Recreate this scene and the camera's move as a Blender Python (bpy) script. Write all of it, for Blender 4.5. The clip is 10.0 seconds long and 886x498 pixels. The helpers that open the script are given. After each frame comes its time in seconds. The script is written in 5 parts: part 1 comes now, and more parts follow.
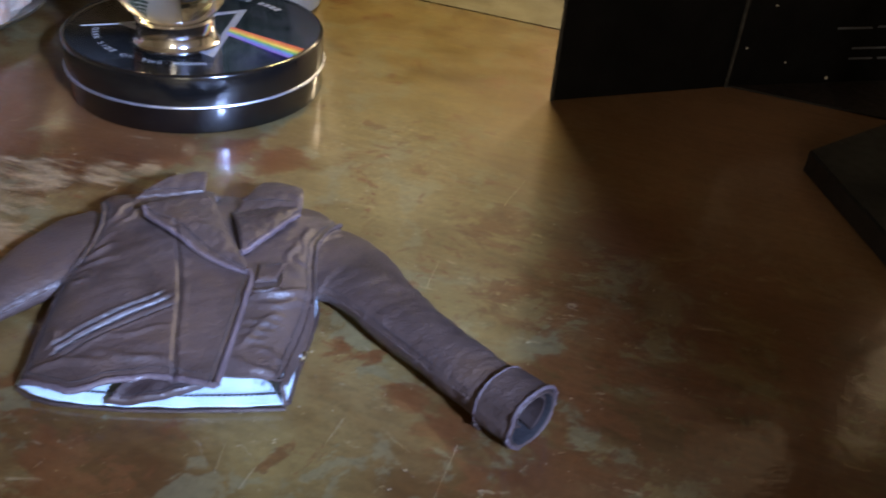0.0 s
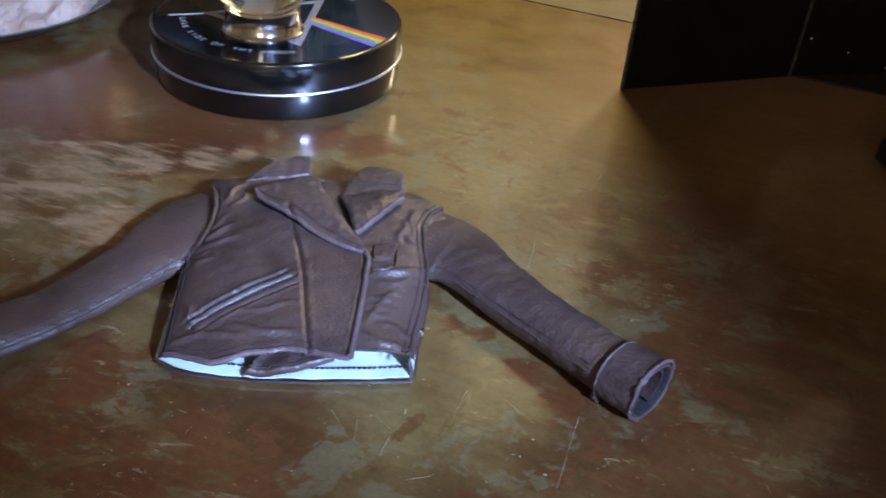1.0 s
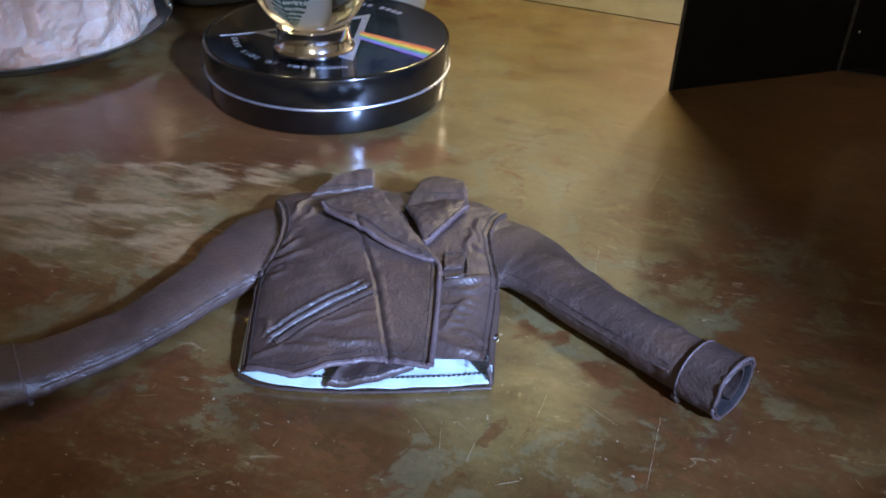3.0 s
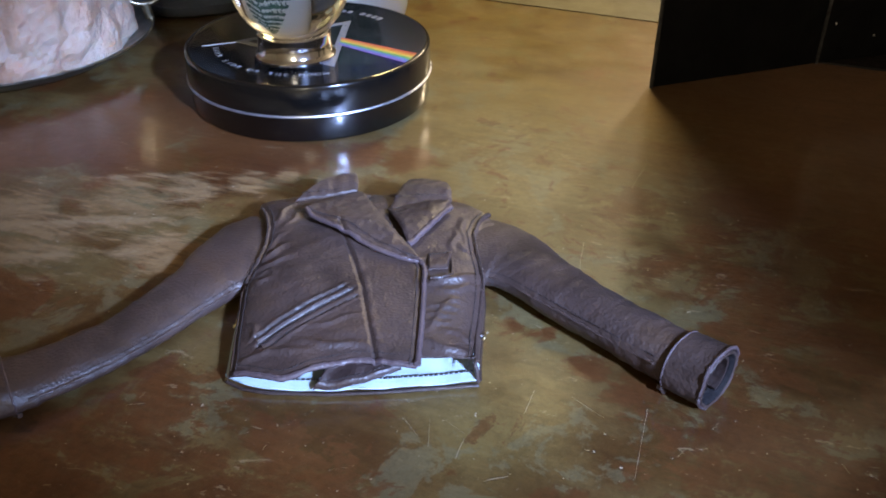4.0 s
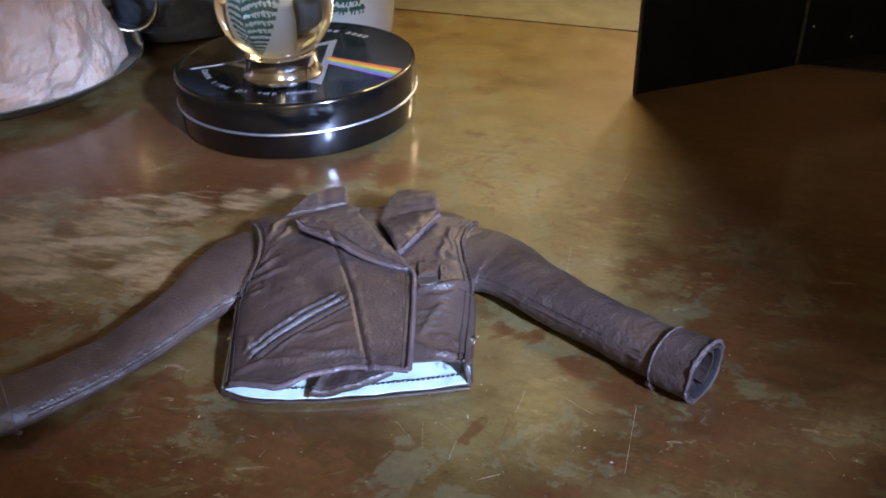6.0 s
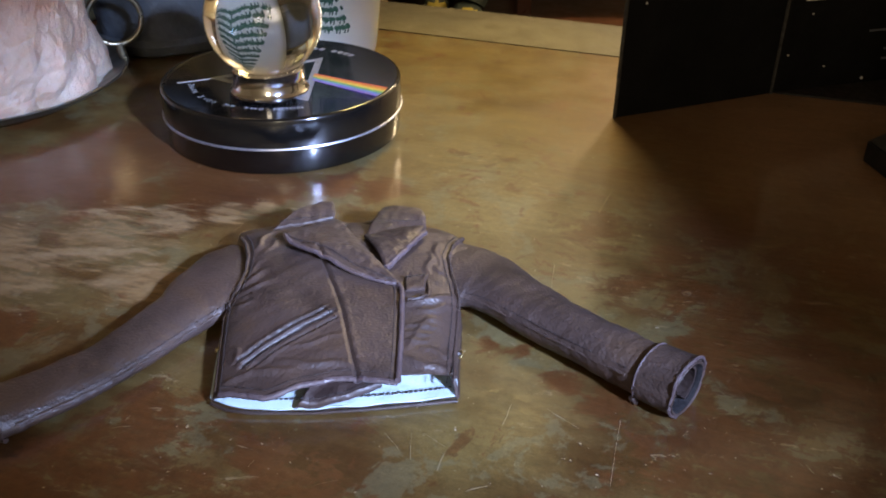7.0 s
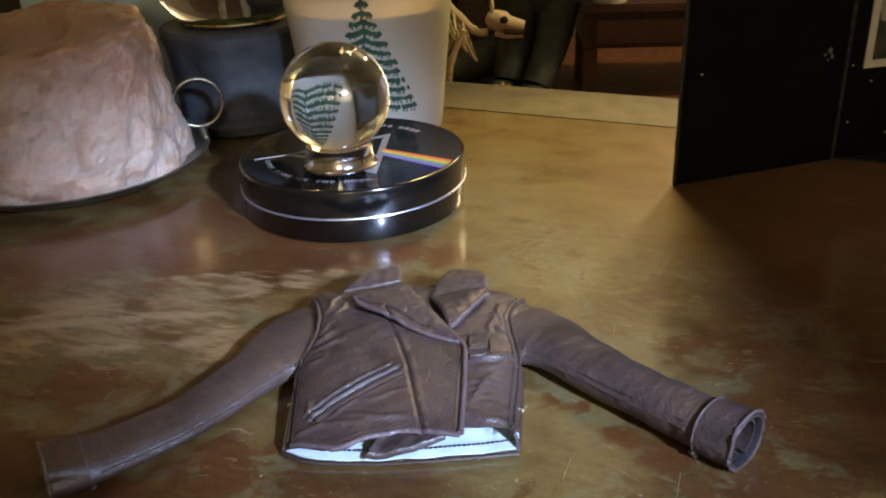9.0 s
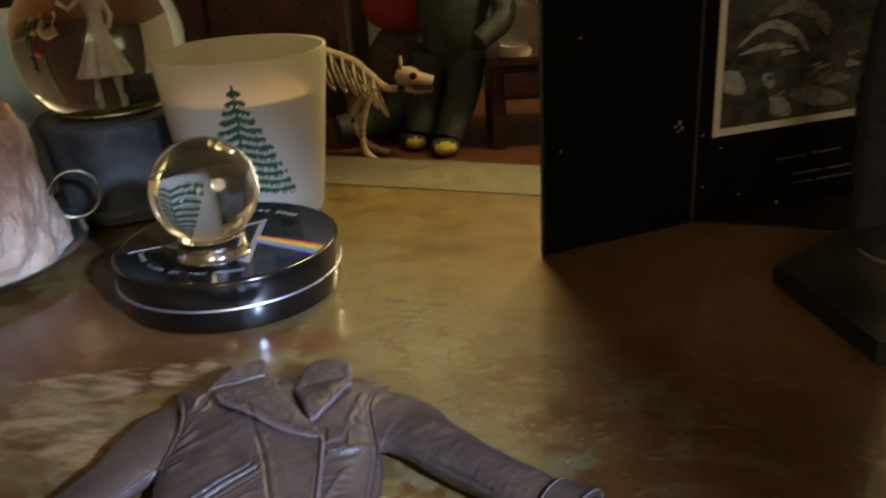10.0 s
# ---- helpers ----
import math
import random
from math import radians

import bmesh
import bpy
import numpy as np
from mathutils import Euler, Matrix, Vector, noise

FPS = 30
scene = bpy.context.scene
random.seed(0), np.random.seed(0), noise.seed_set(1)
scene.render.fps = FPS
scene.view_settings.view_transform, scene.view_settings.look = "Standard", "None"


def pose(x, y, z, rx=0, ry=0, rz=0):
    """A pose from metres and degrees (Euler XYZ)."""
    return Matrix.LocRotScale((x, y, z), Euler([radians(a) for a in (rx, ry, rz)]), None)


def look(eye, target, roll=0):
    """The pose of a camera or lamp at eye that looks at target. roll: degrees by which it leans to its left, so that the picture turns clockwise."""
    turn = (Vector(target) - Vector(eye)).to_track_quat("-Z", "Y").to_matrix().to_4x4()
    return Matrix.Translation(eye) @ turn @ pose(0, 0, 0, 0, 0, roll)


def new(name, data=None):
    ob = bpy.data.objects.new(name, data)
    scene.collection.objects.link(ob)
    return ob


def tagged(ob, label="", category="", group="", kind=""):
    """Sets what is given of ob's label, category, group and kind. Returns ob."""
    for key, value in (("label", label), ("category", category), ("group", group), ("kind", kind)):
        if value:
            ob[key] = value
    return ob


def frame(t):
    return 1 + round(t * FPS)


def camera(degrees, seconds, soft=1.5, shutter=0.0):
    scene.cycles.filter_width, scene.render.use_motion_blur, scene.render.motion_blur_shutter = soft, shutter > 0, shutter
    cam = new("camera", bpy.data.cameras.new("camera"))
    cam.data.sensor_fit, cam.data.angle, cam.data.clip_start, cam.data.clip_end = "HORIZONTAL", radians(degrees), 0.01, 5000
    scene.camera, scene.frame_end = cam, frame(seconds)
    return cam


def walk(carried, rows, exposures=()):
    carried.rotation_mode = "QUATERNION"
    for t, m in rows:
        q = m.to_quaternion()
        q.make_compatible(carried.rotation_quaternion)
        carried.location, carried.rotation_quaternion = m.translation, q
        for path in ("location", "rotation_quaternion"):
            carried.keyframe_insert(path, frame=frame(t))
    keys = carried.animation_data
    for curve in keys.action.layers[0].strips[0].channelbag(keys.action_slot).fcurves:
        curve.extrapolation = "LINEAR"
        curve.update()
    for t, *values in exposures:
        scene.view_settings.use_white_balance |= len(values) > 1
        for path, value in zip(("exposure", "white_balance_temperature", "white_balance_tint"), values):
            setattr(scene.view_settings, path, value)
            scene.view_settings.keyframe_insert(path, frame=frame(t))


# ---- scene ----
cam = camera(53.36, 10.0, 1.9, 0.5)
PATH = [
    (0, (0.11581, -0.07911, 0.16637), (0.11675, 0.75162, -0.39030), 4.998),
    (0.5, (0.09369, -0.09087, 0.16690), (0.09302, 0.74207, -0.38647), 5.512),
    (1, (0.08543, -0.09082, 0.16659), (0.07938, 0.73507, -0.39722), 4.914),
    (1.5, (0.07139, -0.08991, 0.16619), (0.03789, 0.73543, -0.39744), 3.684),
    (2, (0.06985, -0.09024, 0.16621), (0.03580, 0.73107, -0.40325), 2.989),
    (2.5, (0.07153, -0.09081, 0.16625), (0.03166, 0.73379, -0.39805), 2.078),
    (3, (0.07235, -0.09353, 0.16617), (0.03592, 0.73725, -0.38924), 1.701),
    (4.5, (0.07740, -0.09683, 0.16525), (0.04579, 0.74044, -0.38063), -0.926),
    (5, (0.07965, -0.09888, 0.16518), (0.04048, 0.74230, -0.37416), -2.000),
    (5.5, (0.08023, -0.10047, 0.16490), (0.04028, 0.74387, -0.36942), -2.379),
    (7, (0.07292, -0.10654, 0.16552), (0.07960, 0.75365, -0.34442), 0.360),
    (7.5, (0.07708, -0.10920, 0.16495), (0.03628, 0.75988, -0.32804), -0.758),
    (8, (0.07423, -0.11154, 0.16601), (0.02057, 0.75818, -0.32461), 0.209),
    (8.5, (0.07145, -0.11828, 0.16329), (-0.01204, 0.78304, -0.26174), -2.348),
    (9, (0.07552, -0.12057, 0.16600), (0.00436, 0.77992, -0.26301), -2.443),
    (9.5, (0.08567, -0.12020, 0.17221), (0.05581, 0.79095, -0.23876), -2.596),
    (10, (0.10195, -0.12387, 0.18311), (0.11495, 0.80009, -0.19917), -3.298),
]
walk(cam, [(t, look(eye, target, roll)) for t, eye, target, roll in PATH],
     [(0, -0.04, 6350, 9), (1.2, -0.11, 6350, 8), (2.5, -0.09, 6050, 6), (4.5, -0.06, 6600, 8), (6, -0.06, 6900, 9), (8.5, -0.08, 7600, 6), (9.2, -0.14, 7900, 4), (9.6, -0.24, 8000, 3), (10, -0.40, 7900, 2)])

# ---- light ----
world = bpy.data.worlds.new("room_dark")
scene.world = world
world.use_nodes = True
world.node_tree.nodes["Background"].inputs[0].default_value = (0.9, 0.85, 0.8, 1)
world.node_tree.nodes["Background"].inputs[1].default_value = 0.01


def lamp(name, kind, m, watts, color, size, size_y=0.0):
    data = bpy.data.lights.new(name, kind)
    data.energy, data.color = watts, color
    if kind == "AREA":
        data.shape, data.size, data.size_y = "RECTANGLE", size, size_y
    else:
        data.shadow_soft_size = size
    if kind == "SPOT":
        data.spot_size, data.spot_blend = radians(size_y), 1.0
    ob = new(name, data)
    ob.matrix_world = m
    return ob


# shaded warm lamp behind the table, cool desk light in front
lamp("table_lamp", "SPOT", look((0.15, 0.56, 0.40), (0.110, 0.370, 0.0)), 14, (1.0, 0.80, 0.36), 0.055, 46)
# warm unseen fills, added: one in the far room, one behind the camera
lamp("room_fill", "POINT", pose(1.2, 2.6, 1.30), 90, (1.0, 0.78, 0.50), 0.10)
lamp("front_fill", "POINT", pose(0.10, -1.30, 0.46), 10.8, (1.0, 0.88, 0.68), 0.15)
lamp("desk_light", "SPOT", look((0.505, -0.485, 0.432), (0.016, 0.196, 0.0)), 222, (0.37, 0.52, 1.0), 0.032, 17.5)


# ---- materials ----
def material(name):
    m = bpy.data.materials.new(name)
    m.use_nodes = True
    return m, m.node_tree.nodes, m.node_tree.links, m.node_tree.nodes["Principled BSDF"]


def coords(nodes, links, scale=(1, 1, 1), turn=(0, 0, 0)):
    tc = nodes.new("ShaderNodeTexCoord")
    mp = nodes.new("ShaderNodeMapping")
    mp.inputs["Scale"].default_value = scale
    mp.inputs["Rotation"].default_value = turn
    links.new(tc.outputs["Object"], mp.inputs["Vector"])
    return mp.outputs["Vector"]


def noise_node(nodes, links, vec, scale, detail=4, rough=0.55, distort=0.0):
    n = nodes.new("ShaderNodeTexNoise")
    n.inputs["Scale"].default_value = scale
    n.inputs["Detail"].default_value = detail
    n.inputs["Roughness"].default_value = rough
    n.inputs["Distortion"].default_value = distort
    links.new(vec, n.inputs["Vector"])
    return n.outputs["Fac"]


def ramp(nodes, links, fac, stops):
    r = nodes.new("ShaderNodeValToRGB")
    while len(r.color_ramp.elements) < len(stops):
        r.color_ramp.elements.new(0.5)
    for e, (p, c) in zip(r.color_ramp.elements, stops):
        e.position = p
        e.color = (*c, 1) if len(c) == 3 else c
    links.new(fac, r.inputs["Fac"])
    return r.outputs["Color"]


def grey(v):
    return (v, v, v)


def mix(nodes, links, fac, a, b, blend="MIX"):
    n = nodes.new("ShaderNodeMix")
    n.data_type, n.blend_type = "RGBA", blend
    for sock, val in ((n.inputs[0], fac), (n.inputs[6], a), (n.inputs[7], b)):
        if isinstance(val, (float, int)):
            sock.default_value = val
        elif isinstance(val, tuple):
            sock.default_value = (*val, 1)
        else:
            links.new(val, sock)
    return n.outputs[2]


def bump(nodes, links, height, strength, distance, shader, before=None):
    b = nodes.new("ShaderNodeBump")
    b.inputs["Strength"].default_value = strength
    b.inputs["Distance"].default_value = distance
    links.new(height, b.inputs["Height"])
    if before is not None:
        links.new(before, b.inputs["Normal"])
    links.new(b.outputs["Normal"], shader.inputs["Normal"])
    return b.outputs["Normal"]


def simple(name, c1, c2, scale, rough, metal=0.0, bump_h=0.0, bump_scale=None, rough_var=0.1, detail=4):
    """Two tones mixed by noise, roughness varied, optional fine relief."""
    m, n, l, s = material(name)
    v = coords(n, l)
    f = noise_node(n, l, v, scale, detail)
    l.new(ramp(n, l, f, ((0.3, c1), (0.7, c2))), s.inputs["Base Color"])
    f2 = noise_node(n, l, v, scale * 3, 3)
    l.new(ramp(n, l, f2, ((0.3, grey(max(0.02, rough - rough_var))), (0.7, grey(min(1, rough + rough_var))))), s.inputs["Roughness"])
    s.inputs["Metallic"].default_value = metal
    if bump_h:
        bump(n, l, noise_node(n, l, v, bump_scale or scale * 4, 5), 0.6, bump_h, s)
    return m


def along(nodes, links, length, width, angle):
    """Coordinates drawn out along a direction in the table's plane: features of that length and width."""
    tc = nodes.new("ShaderNodeTexCoord")
    mp = nodes.new("ShaderNodeMapping")
    mp.vector_type = "TEXTURE"
    mp.inputs["Rotation"].default_value = (0, 0, angle)
    mp.inputs["Scale"].default_value = (length, width, 0.01)
    links.new(tc.outputs["Object"], mp.inputs["Vector"])
    return mp.outputs["Vector"]


def math_node(nodes, links, op, a, b):
    n = nodes.new("ShaderNodeMath")
    n.operation = op
    for sock, val in zip(n.inputs, (a, b)):
        if isinstance(val, (float, int)):
            sock.default_value = val
        else:
            links.new(val, sock)
    return n.outputs[0]


def blots(nodes, links, vec, spots, soft):
    """Soft discs (x, y, radius) as one field from 0 to 1."""
    field = None
    for x, y, r in spots:
        d = nodes.new("ShaderNodeVectorMath")
        d.operation = "DISTANCE"
        links.new(vec, d.inputs[0])
        d.inputs[1].default_value = (x, y, 0)
        m = nodes.new("ShaderNodeMapRange")
        m.inputs["From Min"].default_value = r * (1 + soft)
        m.inputs["From Max"].default_value = r * (1 - soft)
        links.new(d.outputs["Value"], m.inputs["Value"])
        field = m.outputs[0] if field is None else math_node(nodes, links, "MAXIMUM", field, m.outputs[0])
    return field


GRAIN = -0.33
STAINS = ((0.133, 0.186, 0.011), (0.159, 0.167, 0.007), (0.139, 0.148, 0.008), (0.162, 0.146, 0.011), (0.174, 0.128, 0.015), (0.188, 0.113, 0.016), (0.158, 0.102, 0.013), (0.150, 0.072, 0.015),
          (0.172, 0.062, 0.015), (0.132, 0.073, 0.008), (0.111, 0.094, 0.006), (0.120, 0.083, 0.009), (0.096, 0.050, 0.007), (0.089, 0.114, 0.004), (0.100, 0.110, 0.003), (0.051, 0.078, 0.003),
          (0.046, 0.044, 0.010), (0.028, 0.061, 0.009), (-0.011, 0.086, 0.008), (-0.003, 0.070, 0.013), (-0.026, 0.060, 0.020), (-0.040, 0.040, 0.022), (0.012, 0.044, 0.014), (0.205, 0.160, 0.020), (0.215, 0.080, 0.030), (0.195, 0.135, 0.020), (0.150, 0.095, 0.014), (0.185, 0.190, 0.014), (0.235, 0.120, 0.030), (0.128, 0.058, 0.010))
RED = ((-0.010, 0.222, 0.016), (-0.075, 0.262, 0.020), (0.050, 0.222, 0.008), (-0.060, 0.218, 0.020), (-0.022, 0.210, 0.013), (0.004, 0.222, 0.012), (0.032, 0.224, 0.008), (-0.070, 0.124, 0.010), (-0.120, 0.225, 0.028), (-0.057, 0.250, 0.024), (-0.095, 0.235, 0.024), (-0.030, 0.240, 0.020))
LAMP_POOL = ((0.095, 0.285, 0.070), (0.092, 0.195, 0.038), (0.075, 0.375, 0.090), (0.104, 0.130, 0.022), (0.082, 0.068, 0.018))
BARE = ((-0.053, 0.180, 0.026), (-0.072, 0.155, 0.022), (-0.032, 0.192, 0.016), (-0.030, 0.150, 0.018), (-0.095, 0.175, 0.026), (-0.010, 0.200, 0.010), (0.004, 0.205, 0.007), (-0.110, 0.150, 0.022))


def table_material():
    m, n, l, s = material("worn_lacquered_wood")
    v = coords(n, l)
    flat_v = coords(n, l, (1, 1, 0))
    # olive-gold lacquer, clouded
    cloud = noise_node(n, l, along(n, l, 0.055, 0.032, GRAIN), 1.0, 6, 0.6, 0.4)
    col = ramp(n, l, cloud, ((0.32, (0.058, 0.023, 0.006)), (0.45, (0.082, 0.040, 0.011)), (0.56, (0.125, 0.079, 0.026)), (0.72, (0.104, 0.066, 0.023))))
    # the warm lamp's pool of light, painted in as brighter gold lacquer
    gold = math_node(n, l, "MULTIPLY", blots(n, l, flat_v, LAMP_POOL, 0.7), 0.85)
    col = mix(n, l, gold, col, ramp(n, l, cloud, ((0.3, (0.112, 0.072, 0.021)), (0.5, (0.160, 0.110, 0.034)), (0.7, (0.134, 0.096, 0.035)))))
    haze = noise_node(n, l, v, 120, 7, 0.7)
    col = mix(n, l, 0.5, col, ramp(n, l, haze, ((0.3, grey(0.62)), (0.65, grey(1.05)))), "MULTIPLY")
    # grey-green bloom in the lacquer
    bloom = ramp(n, l, noise_node(n, l, coords(n, l, (1, 1, 1), (0, 0, 1.7)), 46, 7, 0.66, 0.4), ((0.54, grey(0.0)), (0.56, grey(0.42)), (0.75, grey(0.6))))
    col = mix(n, l, bloom, col, (0.128, 0.112, 0.055))
    # red-brown stains: crisp, ragged outlines
    ragged = math_node(n, l, "ADD", math_node(n, l, "MULTIPLY", math_node(n, l, "SUBTRACT", noise_node(n, l, v, 30, 12, 0.72, 1.2), 0.5), 4.2),
                       math_node(n, l, "MULTIPLY", math_node(n, l, "SUBTRACT", noise_node(n, l, along(n, l, 0.012, 0.006, GRAIN), 1.0, 10, 0.72, 0.8), 0.5), 2.6))
    deep = ramp(n, l, noise_node(n, l, v, 34, 6, 0.6), ((0.3, (0.062, 0.021, 0.006)), (0.55, (0.092, 0.034, 0.010)), (0.75, (0.122, 0.055, 0.018))))
    stain = math_node(n, l, "ADD", blots(n, l, flat_v, STAINS, 0.95), ragged)
    stain = ramp(n, l, stain, ((0.47, grey(0.0)), (0.51, grey(0.62)), (0.90, grey(0.96))))
    col = mix(n, l, stain, col, deep)
    loose = ramp(n, l, noise_node(n, l, coords(n, l, (1, 1, 1), (0, 0, 0.7)), 48, 12, 0.74, 1.0), ((0.590, grey(0.0)), (0.605, grey(0.65)), (0.72, grey(0.85))))
    col = mix(n, l, loose, col, deep)
    # red-brown blots, mostly in front of the tin and dish
    red = math_node(n, l, "ADD", blots(n, l, flat_v, RED, 0.8), math_node(n, l, "MULTIPLY", ragged, 0.6))
    red = ramp(n, l, red, ((0.28, grey(0.0)), (0.50, grey(0.92))))
    col = mix(n, l, red, col, ramp(n, l, cloud, ((0.3, (0.070, 0.022, 0.006)), (0.7, (0.118, 0.044, 0.013)))))
    # bare, sun-bleached wood showing in streaks along the grain
    streak = noise_node(n, l, along(n, l, 0.020, 0.0042, GRAIN), 1.0, 9, 0.70, 0.5)
    streak2 = noise_node(n, l, along(n, l, 0.060, 0.012, 0.12), 1.0, 6, 0.62, 0.3)
    worn = math_node(n, l, "ADD", math_node(n, l, "MULTIPLY", math_node(n, l, "SUBTRACT", streak, 0.5), 2.2), math_node(n, l, "MULTIPLY", math_node(n, l, "SUBTRACT", streak2, 0.5), 1.6))
    worn = math_node(n, l, "ADD", worn, blots(n, l, flat_v, BARE, 0.6))
    bare = ramp(n, l, worn, ((0.58, grey(0.0)), (0.82, grey(0.5)), (1.25, grey(0.85))))
    wood = ramp(n, l, streak2, ((0.3, (0.165, 0.092, 0.036)), (0.55, (0.235, 0.150, 0.070)), (0.75, (0.275, 0.195, 0.105))))
    col = mix(n, l, bare, col, wood)
    pale = ramp(n, l, math_node(n, l, "ADD", noise_node(n, l, along(n, l, 0.012, 0.004, -0.2), 1.0, 9, 0.74, 0.8), math_node(n, l, "MULTIPLY", math_node(n, l, "SUBTRACT", cloud, 0.5), 0.3)), ((0.628, grey(0.0)), (0.645, grey(0.5)), (0.75, grey(0.8))))
    col = mix(n, l, pale, col, (0.265, 0.195, 0.105))
    # plain brown round the folder, painted lighter to lift the folder's shadow
    plain = blots(n, l, flat_v, ((0.300, 0.290, 0.130),), 0.45)
    col = mix(n, l, plain, col, ramp(n, l, noise_node(n, l, v, 16, 5), ((0.3, (0.20, 0.105, 0.055)), (0.7, (0.28, 0.155, 0.083)))))
    # grain, dirt in the pores and pale dust
    grain = noise_node(n, l, along(n, l, 0.030, 0.0022, GRAIN), 1.0, 6, 0.6)
    col = mix(n, l, 0.35, col, ramp(n, l, grain, ((0.25, grey(0.45)), (0.7, grey(1.1)))), "MULTIPLY")
    speck = noise_node(n, l, v, 420, 6, 0.8)
    col = mix(n, l, 0.5, col, ramp(n, l, speck, ((0.32, grey(0.5)), (0.55, grey(1.0)))), "MULTIPLY")
    dust = ramp(n, l, noise_node(n, l, v, 620, 3, 0.6), ((0.71, grey(0.0)), (0.75, grey(0.8))))
    col = mix(n, l, dust, col, (0.42, 0.36, 0.26))
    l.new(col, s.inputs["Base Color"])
    rr = noise_node(n, l, v, 35, 6, 0.65)
    l.new(ramp(n, l, rr, ((0.3, grey(0.30)), (0.7, grey(0.50)))), s.inputs["Roughness"])
    s.inputs["Specular IOR Level"].default_value = 0.25
    # bare wood has lost its gloss
    gloss = n.new("ShaderNodeMath")
    gloss.operation = "SUBTRACT"
    gloss.inputs[0].default_value = 0.8
    l.new(math_node(n, l, "MULTIPLY", bare, 0.6), gloss.inputs[1])
    l.new(gloss.outputs[0], s.inputs["Coat Weight"])
    l.new(ramp(n, l, rr, ((0.3, grey(0.09)), (0.7, grey(0.20)))), s.inputs["Coat Roughness"])
    nb = bump(n, l, noise_node(n, l, v, 60, 6, 0.6), 0.3, 0.0008, s)
    nb = bump(n, l, grain, 0.25, 0.0004, s, nb)
    for turn in (0.9, -0.6, 1.7):
        nb = bump(n, l, noise_node(n, l, along(n, l, 0.012, 0.0007, turn), 1.0, 4, 0.7), 0.2, 0.0003, s, nb)
    nb = bump(n, l, bare, 0.3, 0.0002, s, nb)
    bump(n, l, speck, 0.3, 0.0004, s, nb)
    # the clear coat itself is only gently uneven
    cb = n.new("ShaderNodeBump")
    cb.inputs["Strength"].default_value = 0.35
    cb.inputs["Distance"].default_value = 0.0009
    l.new(noise_node(n, l, v, 70, 5, 0.6), cb.inputs["Height"])
    l.new(cb.outputs["Normal"], s.inputs["Coat Normal"])
    return m


def leather_material(name, dark, light, rough=0.47):
    m, n, l, s = material(name)
    v = coords(n, l)
    mott = noise_node(n, l, v, 48, 6, 0.62)
    tan = tuple(c * k for c, k in zip(light, (1.25, 1.15, 0.85)))
    col = ramp(n, l, mott, ((0.30, dark), (0.55, light), (0.74, tan)))
    wear = noise_node(n, l, v, 420, 6, 0.75)
    col = mix(n, l, ramp(n, l, wear, ((0.62, grey(0.0)), (0.76, grey(0.5)))), col, tuple(min(1, c * 2.2) for c in light))
    pore = noise_node(n, l, v, 1100, 3, 0.6)
    col = mix(n, l, 0.35, col, ramp(n, l, pore, ((0.35, grey(0.5)), (0.6, grey(1.0)))), "MULTIPLY")
    l.new(col, s.inputs["Base Color"])
    l.new(ramp(n, l, noise_node(n, l, v, 38, 5), ((0.3, grey(rough + 0.10)), (0.7, grey(rough - 0.08)))), s.inputs["Roughness"])
    s.inputs["Specular IOR Level"].default_value = 0.62
    # pebbled skin: small cells with hollows between
    vo = n.new("ShaderNodeTexVoronoi")
    vo.feature = "SMOOTH_F1"
    vo.inputs["Scale"].default_value = 1250
    l.new(v, vo.inputs["Vector"])
    nb = bump(n, l, vo.outputs["Distance"], 0.6, 0.0003, s)
    nb = bump(n, l, noise_node(n, l, v, 560, 4, 0.6), 0.25, 0.0003, s, nb)
    bump(n, l, noise_node(n, l, v, 130, 5, 0.55), 0.12, 0.0006, s, nb)
    return m


def glass_material(name, color, ior, rough=0.0):
    m, n, l, s = material(name)
    s.inputs["Base Color"].default_value = (*color, 1)
    s.inputs["Transmission Weight"].default_value = 1.0
    s.inputs["IOR"].default_value = ior
    s.inputs["Roughness"].default_value = rough
    return m


